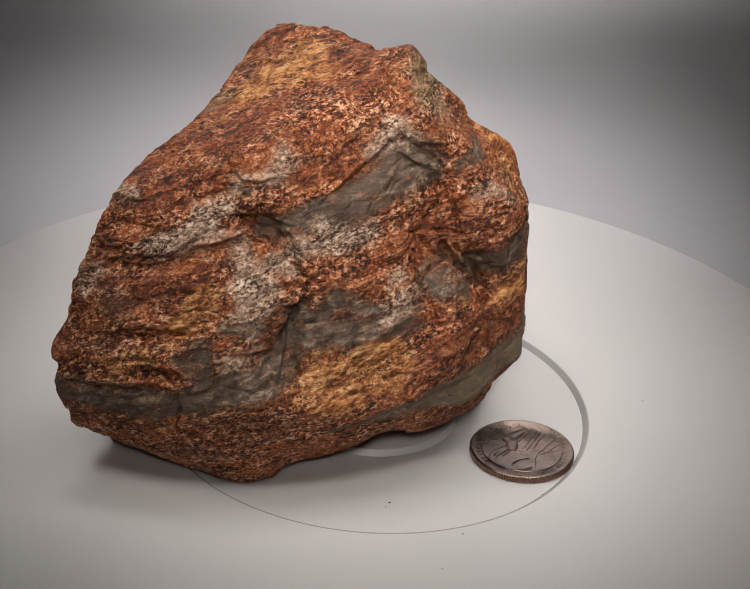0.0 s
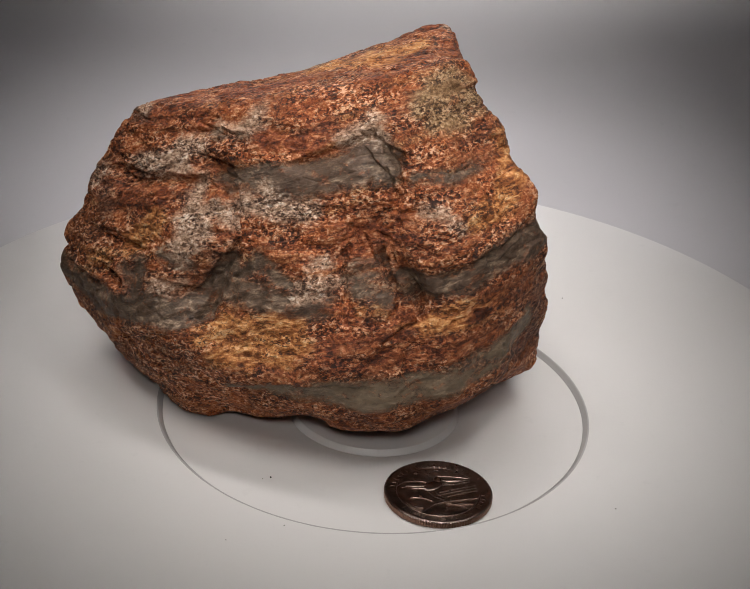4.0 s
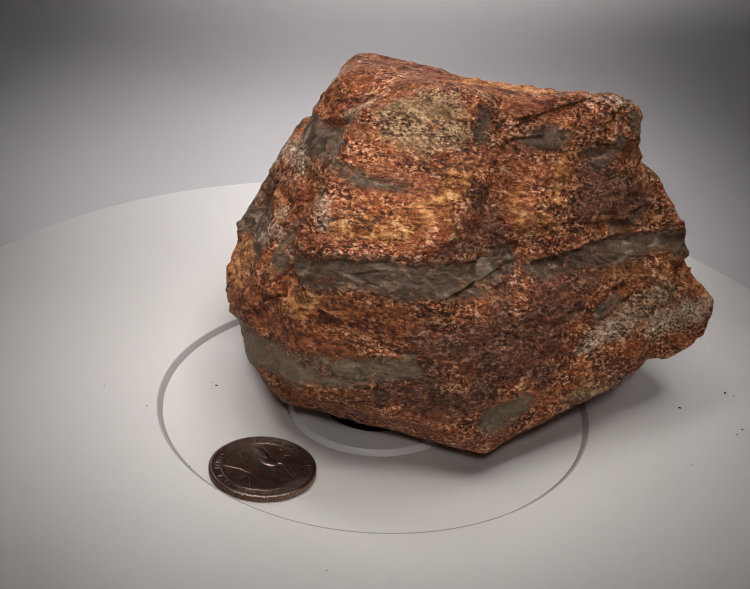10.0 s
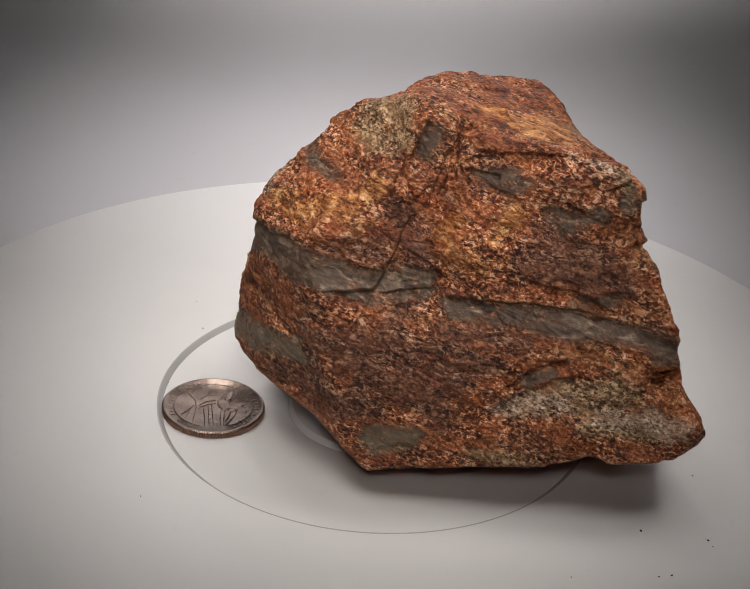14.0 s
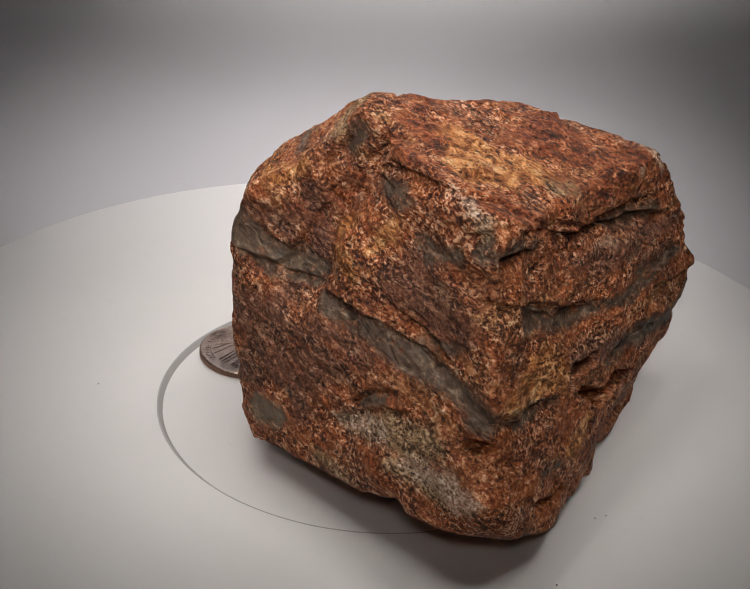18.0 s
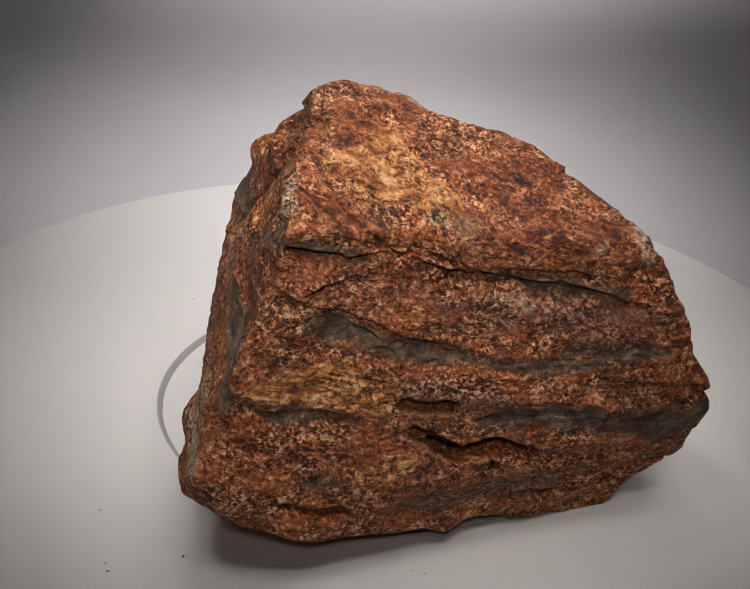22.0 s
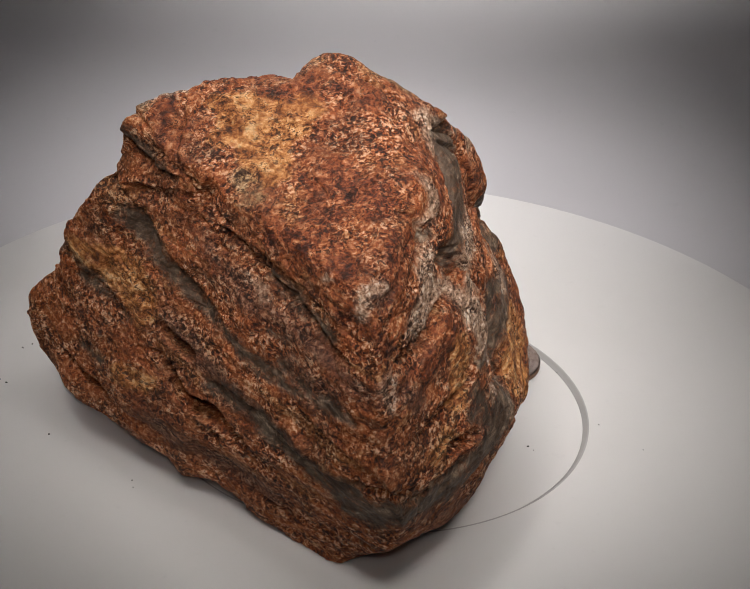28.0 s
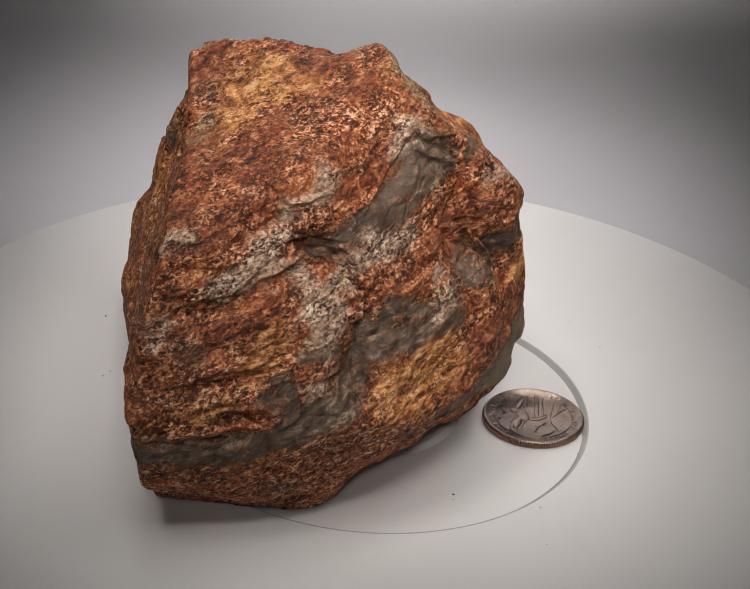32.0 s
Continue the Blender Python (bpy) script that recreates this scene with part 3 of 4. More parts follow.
RUST_WEST = [
    [(-30, -3, 74, 4.4), (-35, -15, 72, 4.3)],
    [(-48, 2, 66, 3.3), (-51, -10, 67, 3.7), (-54, -20, 66, 2.9)],
    [(-58, -18, 60, 2), (-61, -28, 60, 2.2), (-58, -31, 53, 1.6)],
    [(-31, 34, 75, 1.9), (-38, 31, 72, 1.6)],
]
TAN_BACK = [
    [(-38, 16, 71, 2.5), (-41, 11, 69, 2.5)],
]
TAN_CORNER = [
    [(-3, 49, 26, 1.2), (-11, 55, 30, 2.2), (-19, 59, 33, 2.7), (-24, 63, 32, 2.3)],
]
TAN_EAST = [
    [(10, 3, 76, 2.7), (7, 7, 80, 3.7), (6, 13, 82, 3.5)],
    [(11, 9, 75, 2.3), (9, 14, 78, 2.2)],
    [(-2, 48, 26, 1.5), (-7, 53, 27, 2.1), (-14, 57, 31, 3.8), (-21, 61, 32, 4)],
    [(-15, 61, 26, 2.1), (-26, 67, 26, 3)],
    [(3, 47, 15, 1.9), (-5, 53, 16, 1.5)],
    [(-28, 47, 76, 2.1), (-28, 49, 73, 1.6)],
]
TAN_FRONT = [
    [(7, 1, 79, 2.3), (6, 7, 81, 3.6), (6, 13, 82, 3.8), (9, 16, 78, 3.8)],
    [(10, 4, 76, 2.7), (11, 11, 75, 3.1)],
]
UMBER_BACK = [
    [(-53, 33, 15, 2.6), (-55, 13, 12, 2.6), (-59, -7, 11, 2.6)],
    [(-50, 10, 51, 2.3), (-55, -4, 52, 2.5), (-59, -14, 50, 2.5), (-64, -28, 47, 2)],
    [(-43, 22, 58, 1.8), (-48, 13, 54, 2), (-51, 5, 51, 2)],
]
UMBER_CORNER = [
    [(24, 29, 23, 3.3), (20, 32, 34, 5.1), (16, 31, 44, 3.5)],
    [(11, 39, 30, 4.5), (9, 42, 22, 2.7)],
    [(-9, 43, 57, 4.3), (-19, 48, 56, 4.3)],
    [(26, 20, 58, 2.1), (17, 24, 57, 2.7)],
]
UMBER_EAST = [
    [(30, 19, 40, 3.2), (24, 28, 37, 5.8), (16, 35, 32, 6.7), (8, 41, 35, 6.7), (0, 44, 38, 4.5)],
    [(31, 11, 24, 2.7), (27, 23, 22, 4.6), (20, 32, 24, 3.2)],
    [(-14, 43, 62, 4.5), (-21, 49, 56, 5.6), (-26, 53, 53, 3.8)],
    [(12, 24, 65, 3.1), (9, 29, 53, 4), (14, 31, 45, 3.4)],
    [(6, 39, 42, 3.2), (-6, 47, 41, 3.2)],
]
UMBER_FRONT = [
    [(28, 18, 22, 3.4), (29, 21, 32, 3.6), (29, 21, 39, 2.8)],
    [(-38, -41, 36, 2.7), (-38, -45, 28, 2.7)],
]
UMBER_SOUTH = [
    [(-61, -32, 50, 2.4), (-55, -36, 43, 3.2)],
    [(-46, -40, 12, 2), (-34, -41, 11, 2)],
    [(-20, -34, 44, 1.9), (-19, -33, 38, 1.6)],
]
UMBER_WEST = [
    [(-47, 28, 38, 2.2), (-53, 14, 34, 2.7), (-59, 0, 29, 2.6), (-63, -13, 27, 2.6)],
    [(-58, -9, 45, 1.8), (-64, -22, 43, 2)],
]
# Ledges and cracks: (width, depth), then the corners of the line.
LEDGES_FRONT = [
    [(7, 3), (24.1, -14.7, 41.1), (20.6, -14.2, 45.7), (15, -15.1, 51.8)],
    [(5, 1.8), (13.4, -25.4, 37.9), (8.4, -22.5, 45.5)],
    [(6, 1.5), (8.4, -22.5, 45.5), (10.9, -18.6, 48.6), (15, -15.1, 51.8)],
    [(5, 1.4), (-18.3, -29.8, 52.8), (-24.5, -28.1, 56.9), (-27.9, -26.3, 61.2)],
    [(8, 1.2), (-21.6, -38.4, 9.5), (0.5, -37.4, 20.9), (11.1, -32.4, 23.3), (20.1, -24.8, 24.5)],
    [(7, 2), (29.5, 21.6, 48.8), (7.3, 32.7, 50.5), (10.3, 21.8, 73.7), (4.3, 20.6, 83.4)],
]
LEDGES_SOUTH = [
    [(4, 4.5), (-31.7, -26.4, 62.1), (-26.3, -25.9, 61.9), (-21.6, -26.2, 60.3)],
    [(3.5, 3), (-21.6, -26.2, 60.3), (-17, -29.5, 52.3)],
    [(9, 3), (-19.9, -38.9, 30), (-19.6, -33.8, 38.9), (-16.5, -31.4, 48.4)],
    [(4, 3), (-56.2, -31.5, 51.6), (-50.5, -32, 51.6), (-45.4, -32.5, 52.7), (-40.6, -31.2, 55.3), (-32.7, -29.2, 56.7), (-30.6, -27.8, 58)],
    [(3, 2.2), (-37.4, -24.8, 66.2), (-33.5, -23.7, 67.8), (-28.4, -23.6, 67.4)],
    [(9, 1.4), (-68.8, -39.4, 28.5), (-61.5, -41.5, 27), (-53.1, -42.9, 27.1), (-45.9, -43.4, 29.2)],
]
LEDGES_SOUTH_B = [
    [(6, 2.4), (-11.4, -20, 65.8), (-5.7, -14.5, 70.2), (1.1, -9.9, 74.5), (6.3, -9, 73.9), (11.6, -6.8, 72.4)],
    [(3, 1.8), (-31, -27.1, 59.9), (-28.6, -25.8, 62.8), (-22, -25.7, 61.6)],
    [(5, 1.8), (-29, -40.7, 35.7), (-23.3, -36.6, 34.9), (-20.5, -34.1, 37.8)],
    [(6, 1.8), (-59.9, -37.7, 36.8), (-49.6, -38.7, 38.2), (-37.5, -38.7, 41.5)],
]
LEDGES_EAST = [
    [(6, 2), (25.4, 26.8, 40), (17.9, 26.6, 50.1), (11.6, 25.2, 60.8), (5.2, 25.8, 68.8), (1.5, 23.9, 75.5), (-5.4, 22.5, 82.1)],
    [(5, 2.1), (0.6, -11.2, 72.9), (9.5, -10.8, 68.3), (12.9, -11.7, 63.5), (8.2, -15.7, 54.2), (12.8, -16.4, 49.9)],
    [(8, 1.2), (14.5, -16.1, 50.2), (30.6, -5.6, 53.8), (31.5, 2.6, 54.7), (29.8, 12.5, 56.8), (17.5, 25.1, 53)],
    [(4, 1.5), (7.8, 32.6, 49.7), (6.1, 30.2, 57.4), (3, 27.9, 66.9), (1.8, 24.1, 74.6)],
    [(8, 1.5), (-0.3, 46.5, 26.2), (-5.4, 49.7, 29.7), (-10.4, 53, 33.2), (-19, 57.1, 37)],
]
LEDGES_EAST_B = [
    [(6, 1.8), (5.3, 36, 49.3), (-1.2, 41, 49.3), (-12.2, 47.5, 48.8), (-23.7, 53.8, 47.1)],
]
LEDGES_BACK = [
    [(6, 3), (-40.3, 24.4, 65.5), (-44, 16.7, 62.6), (-47, 9, 60.6), (-48.8, 5.2, 59.4), (-53.1, -4.2, 57.6), (-57, -13.7, 54.5), (-61.2, -22.1, 51.5)],
    [(6, 2.8), (-32.4, 50.2, 70.7), (-34.9, 43.8, 68.6), (-37.2, 37, 66.9), (-39.1, 31.2, 67.7)],
    [(5, 2.1), (-36.5, 49.5, 57.7), (-37, 43.7, 61.1), (-37, 38.8, 61.8), (-39.6, 30.2, 65)],
    [(6, 1.7), (-37.3, 49, 55.6), (-37.8, 41.7, 57), (-40.8, 33.8, 53.4), (-44.8, 23.9, 47.9), (-50, 14.2, 45.4)],
    [(6, 1.4), (-22.2, 39.1, 79.1), (-29.2, 35.2, 76), (-38.2, 31.3, 70.8)],
    [(4, 1.8), (-40.8, 24.3, 61.3), (-40.7, 23.3, 66.2), (-40.6, 20.7, 69.8)],
]
LEDGES_BACK_B = [
    [(6, 1.5), (-36.9, 63.4, 40.3), (-39.8, 55.3, 38.1), (-42.1, 48.3, 37.3), (-46.1, 38.4, 34.1)],
    [(7, 1.5), (-53.8, 14.7, 30.4), (-56.6, 6.1, 31.2), (-59.9, -3.6, 29.9), (-63.9, -15.3, 26.3), (-67.7, -29.5, 26.1)],
    [(3, 1.5), (-56.1, 2.7, 9), (-58.3, -7.3, 8.4), (-61.6, -25.2, 8.7)],
    [(3, 1.8), (-44.8, 57.2, 19.3), (-48.1, 50.1, 16.5), (-50.8, 41, 15)],
]
LEDGES_WEST = [
    [(8, 1.5), (-61.1, -11.2, 37.2), (-66.6, -24.5, 33.9), (-69.2, -33.2, 32.2), (-69.6, -38.3, 29.8), (-62.7, -40.5, 29.1)],
    [(5, 1.8), (-35.6, -17.8, 71.8), (-31.1, -23.3, 68.5), (-24.1, -22.4, 68.8)],
    [(4, 2.2), (-58.2, -31.5, 51.5), (-52.7, -31.2, 53.1), (-45.3, -32.2, 53.4), (-41.4, -30.6, 56.6)],
]
LEDGES_CORNER = [
    [(5, 2), (-9.7, 44.5, 53.1), (-19.7, 50.2, 50.4), (-25.6, 55.3, 47.1)],
    [(6, 1.8), (-0.2, 25.1, 74.8), (-6, 29, 78.1), (-13.7, 36.2, 78.8), (-23.2, 41.4, 78.8)],
    [(7, 1.5), (-23.6, 46.2, 72.7), (-29, 48.3, 75.2), (-39, 30.9, 68.7)],
    [(9, 1.8), (2.4, 27.7, 68.1), (6.5, 27.8, 61), (7, 31, 53.6), (10, 34, 44.6)],
]
LEDGES_BACKCORNER = [
    [(6, 2), (-29.7, 51.7, 61.3), (-35.1, 49.7, 60.1), (-37.9, 42.5, 56.6), (-43.6, 29.9, 48.4)],
    [(4, 1.8), (-46.9, 8.5, 61.7), (-51.4, -1.6, 60.6), (-58.1, -17.9, 57.3)],
    [(8, 1.5), (2.5, 28.1, 67.3), (7.4, 28.7, 58.4), (9.1, 33.5, 46.3)],
]
CRACKS_FINE = [
    [(1, 5), (-48.1, 29, 36), (-50.4, 23.6, 34.6), (-51.6, 19.2, 34.2)],
    [(1, 5), (-50.3, 27.9, 30.4), (-51.9, 24.4, 27.9)],
    [(1.6, 11), (-52.7, 22.9, 26.1), (-54.3, 18.4, 23.1), (-55.9, 11.5, 23.6), (-57.7, 3.5, 20.7)],
    [(0.5, 1.5), (-67.7, -28.4, 27.3), (-69.5, -38.8, 28.5)],
    [(1.1, 4), (-30.2, 64.3, 35.2), (-36.6, 65.5, 35.3)],
    [(1.1, 3.5), (-32, 65.2, 35)],
    [(1.2, 3), (-49.3, -42.1, 31.1), (-42.1, -43.5, 30.2)],
    [(0.9, 2.2), (-49.1, -42.6, 29.9), (-42.9, -43, 31.2)],
    [(1, 3.5), (-31.6, 64.7, 36.1), (-36.4, 65.8, 35.7)],
]
CRACKS_FINE_B = [
    [(0.4, 1), (6.2, -20, 50.4), (8.5, -22.5, 45.4), (12.8, -26.1, 37)],
    [(0.4, 1), (13.5, -12.2, 61.6), (16, -14, 55.6)],
    [(0.4, 1), (6.6, -15.6, 58.8), (6.6, -12.7, 66.7)],
    [(0.4, 1), (-20.1, -37, 31.2), (-28.7, -43.3, 30.8)],
    [(0.35, 0.8), (24.8, -18.5, 29), (24.4, -18, 33)],
    [(0.35, 0.8), (32.9, 3.4, 33), (33, 5.5, 28.3)],
    [(0.5, 1), (7.2, -20.4, 48.9), (12.1, -25.8, 38.1)],
    [(0.5, 1.2), (-38.2, 31.3, 70.8), (-39.6, 28.4, 68.3), (-40.5, 24.3, 62.3)],
    [(0.4, 0.9), (1.6, 25.7, 71.6), (1.1, 29, 67.7)],
    [(0.9, 2), (-31, 64.4, 35.9), (-36.3, 66.1, 35.2)],
]
CRACKS_FINE_C = [
    [(0.4, 1), (-44.4, 14.8, 63.4), (-47.6, 8.9, 58.7), (-50.1, 2.4, 59.1)],
    [(0.4, 0.9), (-36.2, 60.4, 46.9), (-38.5, 50.4, 46.1)],
    [(0.5, 1.2), (-53.9, 20.8, 23), (-57.4, 5.8, 22.7)],
    [(0.4, 0.9), (-16.3, -36.5, 31.4), (-17.6, -32.8, 45.1)],
    [(0.4, 0.9), (-16.4, -28.7, 53.3), (-20.6, -28.6, 55.8), (-27.8, -27.9, 57.1)],
    [(0.55, 1.6), (-28.3, -26.4, 61), (-24.7, -28.1, 56.8), (-18.3, -29.8, 52.8)],
    [(0.6, 2), (15.3, -15.2, 51.8), (20.5, -14.2, 46.3), (23.8, -14.6, 41.6)],
    [(0.55, 1.5), (8.4, -22.5, 45.5), (13.1, -25.6, 37.8)],
    [(0.5, 1.2), (4.6, 20.5, 83.1), (10.3, 21.8, 73.7), (7, 29.1, 58.2)],
]
CRACKS_FINE_D = [
    [(0.6, 1.6), (-18, -33, 44.9), (-20.9, -34.3, 37.5), (-16.7, -37.9, 30.2)],
    [(0.5, 1.2), (5, -9.2, 74.2), (10.5, -9.2, 70.1), (13.9, -10.6, 65.1)],
    [(0.7, 2.4), (-30.8, -26.6, 61.2), (-22.6, -27.3, 58.4), (-16.5, -30.7, 49.9)],
    [(0.7, 2.2), (14.1, -15.5, 50.8), (19.2, -15.6, 43.9)],
    [(0.5, 1.4), (5.5, -17.5, 56.5), (7.3, -19.3, 50.2)],
    [(0.5, 1.2), (5.7, 18.8, 82.9), (9.6, 21.3, 75), (14.4, 22.5, 67.8)],
    [(0.6, 1.6), (-3.4, 22.7, 82.4), (-0.1, 24.9, 75), (3.3, 26.7, 68.7)],
    [(0.5, 1.2), (-1.8, 27, 73.7), (-6.5, 32.2, 73.7)],
]
CRACKS_FINE_E = [
    [(0.6, 1.4), (-3, 47.6, 30.1), (-8.3, 50.4, 35.6), (-13.2, 53.3, 37.2)],
    [(0.5, 1.2), (-0.3, 24.7, 75.7), (-1.4, 28.3, 71.4)],
    [(0.5, 1.2), (-38, 33.4, 69.8), (-41.2, 21.9, 66.4), (-46.4, 10.3, 61.1)],
    [(0.6, 1.6), (-40.2, 22.1, 70), (-40.3, 24.4, 65.2), (-39.9, 28.7, 63.8)],
    [(0.6, 1.5), (-29.9, 51.9, 61.2), (-35.4, 49.5, 59.7)],
    [(0.5, 1.4), (-48.1, 6.5, 60.2), (-52.2, -0.7, 56.7), (-55.3, -10.1, 54.5)],
    [(0.5, 1.2), (-50.4, -23.4, 66.8), (-57.3, -23.6, 64.2)],
    [(0.5, 1.2), (-30.9, -24.7, 65.6), (-32.3, -27.2, 60.3)],
    [(0.5, 1.3), (-40.8, 25.2, 60.7), (-42.9, 20.4, 60.3), (-45.9, 14.6, 57.7)],
]
CRACKS_FINE_F = [
    [(0.5, 1.2), (-33.4, 52.6, 60.2), (-36.1, 48.6, 59.5), (-37.1, 41.8, 61.2)],
    [(0.45, 1), (-48.6, 35.3, 29.2), (-50.1, 27.5, 31.5)],
    [(0.45, 1), (-63.3, -15.6, 34.6), (-64.6, -16.9, 28.6)],
    [(0.45, 1), (-64.7, -19.8, 35), (-66, -20.9, 28.3)],
    [(0.5, 1.3), (-16, -31.3, 48.3), (-18.6, -33.5, 40), (-19.7, -38.8, 29.9)],
    [(0.45, 1), (-59.9, -37.7, 36.8), (-49.7, -38.2, 39), (-37.3, -39.6, 39.7)],
    [(0.45, 1), (-54.4, -40.8, 32), (-46.2, -41.2, 34.1)],
    [(0.45, 1.1), (-41.2, -43.5, 19.1), (-41.6, -44.9, 26)],
    [(0.45, 1.1), (-28.4, -42.7, 17.1), (-19.9, -38.9, 30)],
]
CRACKS_FINE_G = [
    [(0.5, 1.4), (-1.5, 6.2, 83.1), (-0.5, -1.8, 79.8)],
    [(0.4, 1), (-53.7, -39.2, 12.1), (-38.7, -43.2, 17.2), (-26.4, -40.8, 12.9)],
    [(0.9, 4), (-50.2, 27.9, 30.8), (-51.7, 24.3, 28.5)],
    [(0.7, 3), (-56.1, 11.4, 20.2), (-56.2, 9.9, 19.3)],
    [(0.9, 4), (-48.3, 29.1, 35.5), (-51.8, 19.2, 33.5)],
    [(0.6, 2.5), (-56.1, 10.8, 19.5), (-56.2, 9.8, 19)],
    [(0.7, 2), (-45.4, 55.8, 18.6), (-47.9, 50.3, 16.9), (-50.5, 42.5, 15.1)],
    [(0.8, 3), (12.7, -14.8, 51.6), (15.9, -16.9, 49), (18.7, -15.6, 45)],
    [(0.6, 1.8), (6.8, -19.6, 50.2), (8.5, -22.4, 45.5), (10.7, -24.5, 41.2), (12.6, -25.9, 37.7)],
]
CRACKS_FINE_H = [
    [(0.45, 1.3), (13.7, -10.8, 64.9), (15.6, -13.7, 56.3)],
    [(0.45, 1.2), (6.1, -17.4, 55.5), (11.4, -13.8, 54.6), (16.6, -14.3, 55)],
    [(0.5, 1.2), (20.6, -21.7, 34.8), (22.8, -18, 37.7), (23.9, -15.5, 39.8)],
    [(0.4, 1), (9.6, -13.2, 60.3), (14.7, -12, 61.3), (18.3, -10.2, 62.3)],
    [(0.4, 1), (30.1, -9.6, 40.4), (32.2, -3.3, 41.5)],
    [(0.5, 1.4), (19.9, -19.7, 40.2), (19.8, -14.5, 44.8)],
]
BEDS = {"grey": GREY_BACK + GREY_BACK_B + GREY_BACKCORNER + GREY_BACKLOW + GREY_CORNER + GREY_EAST +
        GREY_EAST_B + GREY_FRONT + GREY_FRONT_B + GREY_SOUTH + GREY_SOUTH_B + GREY_TOOTH +
        GREY_WEST,
        "pale": PALE_BACK + PALE_CORNER + PALE_EAST + PALE_FRONT + PALE_SOUTH + PALE_TOOTH +
        PALE_WEST,
        "rust": RUST_BACK + RUST_CORNER + RUST_EAST + RUST_FRONT + RUST_FRONT_B + RUST_SOUTH +
        RUST_TOOTH + RUST_WEST,
        "ochre": OCHRE_BACK + OCHRE_BACKCORNER + OCHRE_CORNER + OCHRE_EAST + OCHRE_FRONT + OCHRE_SOUTH +
        OCHRE_TOOTH + OCHRE_WEST,
        "tan": TAN_BACK + TAN_CORNER + TAN_EAST + TAN_FRONT,
        "umber": UMBER_BACK + UMBER_CORNER + UMBER_EAST + UMBER_FRONT + UMBER_SOUTH + UMBER_WEST}
LEDGES = LEDGES_FRONT + LEDGES_SOUTH + LEDGES_SOUTH_B + LEDGES_EAST + LEDGES_EAST_B + LEDGES_BACK + LEDGES_BACK_B + LEDGES_WEST + LEDGES_CORNER + LEDGES_BACKCORNER
CRACKS = CRACKS_FINE + CRACKS_FINE_B + CRACKS_FINE_C + CRACKS_FINE_D + CRACKS_FINE_E + CRACKS_FINE_F + CRACKS_FINE_G + CRACKS_FINE_H
BED = np.array([-0.347, 0.0, 0.938])          # across the bedding


def lattice(ix, iy, iz, seed):
    h = (ix * 374761393 + iy * 668265263 + iz * 2147483647 + seed * 974634777) & 0xFFFFFFFF
    h = ((h ^ (h >> 13)) * 1274126177) & 0xFFFFFFFF
    return ((h ^ (h >> 16)) & 0xFFFF) / 32767.5 - 1.0


def soft_noise(x, size, seed):
    """Value noise between -1 and 1 at the points x, with lumps of the given size."""
    y = x / size + 200.0
    i = np.floor(y).astype(np.int64)
    f = y - i
    f = f * f * (3 - 2 * f)
    out = 0.0
    for a in (0, 1):
        for b in (0, 1):
            for c in (0, 1):
                w = (f[:, 0] if a else 1 - f[:, 0]) * (f[:, 1] if b else 1 - f[:, 1]) * (f[:, 2] if c else 1 - f[:, 2])
                out = out + w * lattice(i[:, 0] + a, i[:, 1] + b, i[:, 2] + c, seed)
    return out


def chips(x, size, seed):
    """Flat chipped scars: every point takes the tilted plane of its nearest seed.
    Returns the offset, about -1 to 1, and how near the point lies to a border between two scars, 0 to 1."""
    y = x / size + 200.0
    i = np.floor(y).astype(np.int64)
    best, second = np.full(len(x), 9.0), np.full(len(x), 9.0)
    home, way = np.zeros_like(i), np.zeros_like(y)
    home2, way2 = np.zeros_like(i), np.zeros_like(y)
    for a in (-1, 0, 1):
        for b in (-1, 0, 1):
            for c in (-1, 0, 1):
                cell = i + (a, b, c)
                d = np.stack([cell[:, k] + 0.5 + 0.45 * lattice(cell[:, 0], cell[:, 1], cell[:, 2], seed + k) - y[:, k] for k in range(3)], 1)
                r = (d * d).sum(1)
                near = r < best
                next_ = ~near & (r < second)
                second = np.where(near, best, np.where(next_, r, second))
                home2[near], way2[near] = home[near], way[near]
                home2[next_], way2[next_] = cell[next_], d[next_]
                best = np.where(near, r, best)
                home[near], way[near] = cell[near], d[near]

    def plane(h, w):
        tilt = sum(w[:, k] * lattice(h[:, 0], h[:, 1], h[:, 2], seed + 5 + k) for k in range(3))
        return 0.6 * lattice(h[:, 0], h[:, 1], h[:, 2], seed + 9) + 0.8 * tilt

    gap = (np.sqrt(second) - np.sqrt(best)) * size
    share = 0.5 * np.clip(1 - gap / 1.2, 0, 1)
    return plane(home, way) * (1 - share) + plane(home2, way2) * share, np.clip(1 - gap / 0.7, 0, 1)


FACETS = np.array(CROWN_FACETS + FLANK_FACETS + BASE_FACETS)
FACET_WAYS = np.stack([np.cos(np.radians(FACETS[:, 1])) * np.cos(np.radians(FACETS[:, 0])),
                       np.cos(np.radians(FACETS[:, 1])) * np.sin(np.radians(FACETS[:, 0])), np.sin(np.radians(FACETS[:, 1]))], 1)


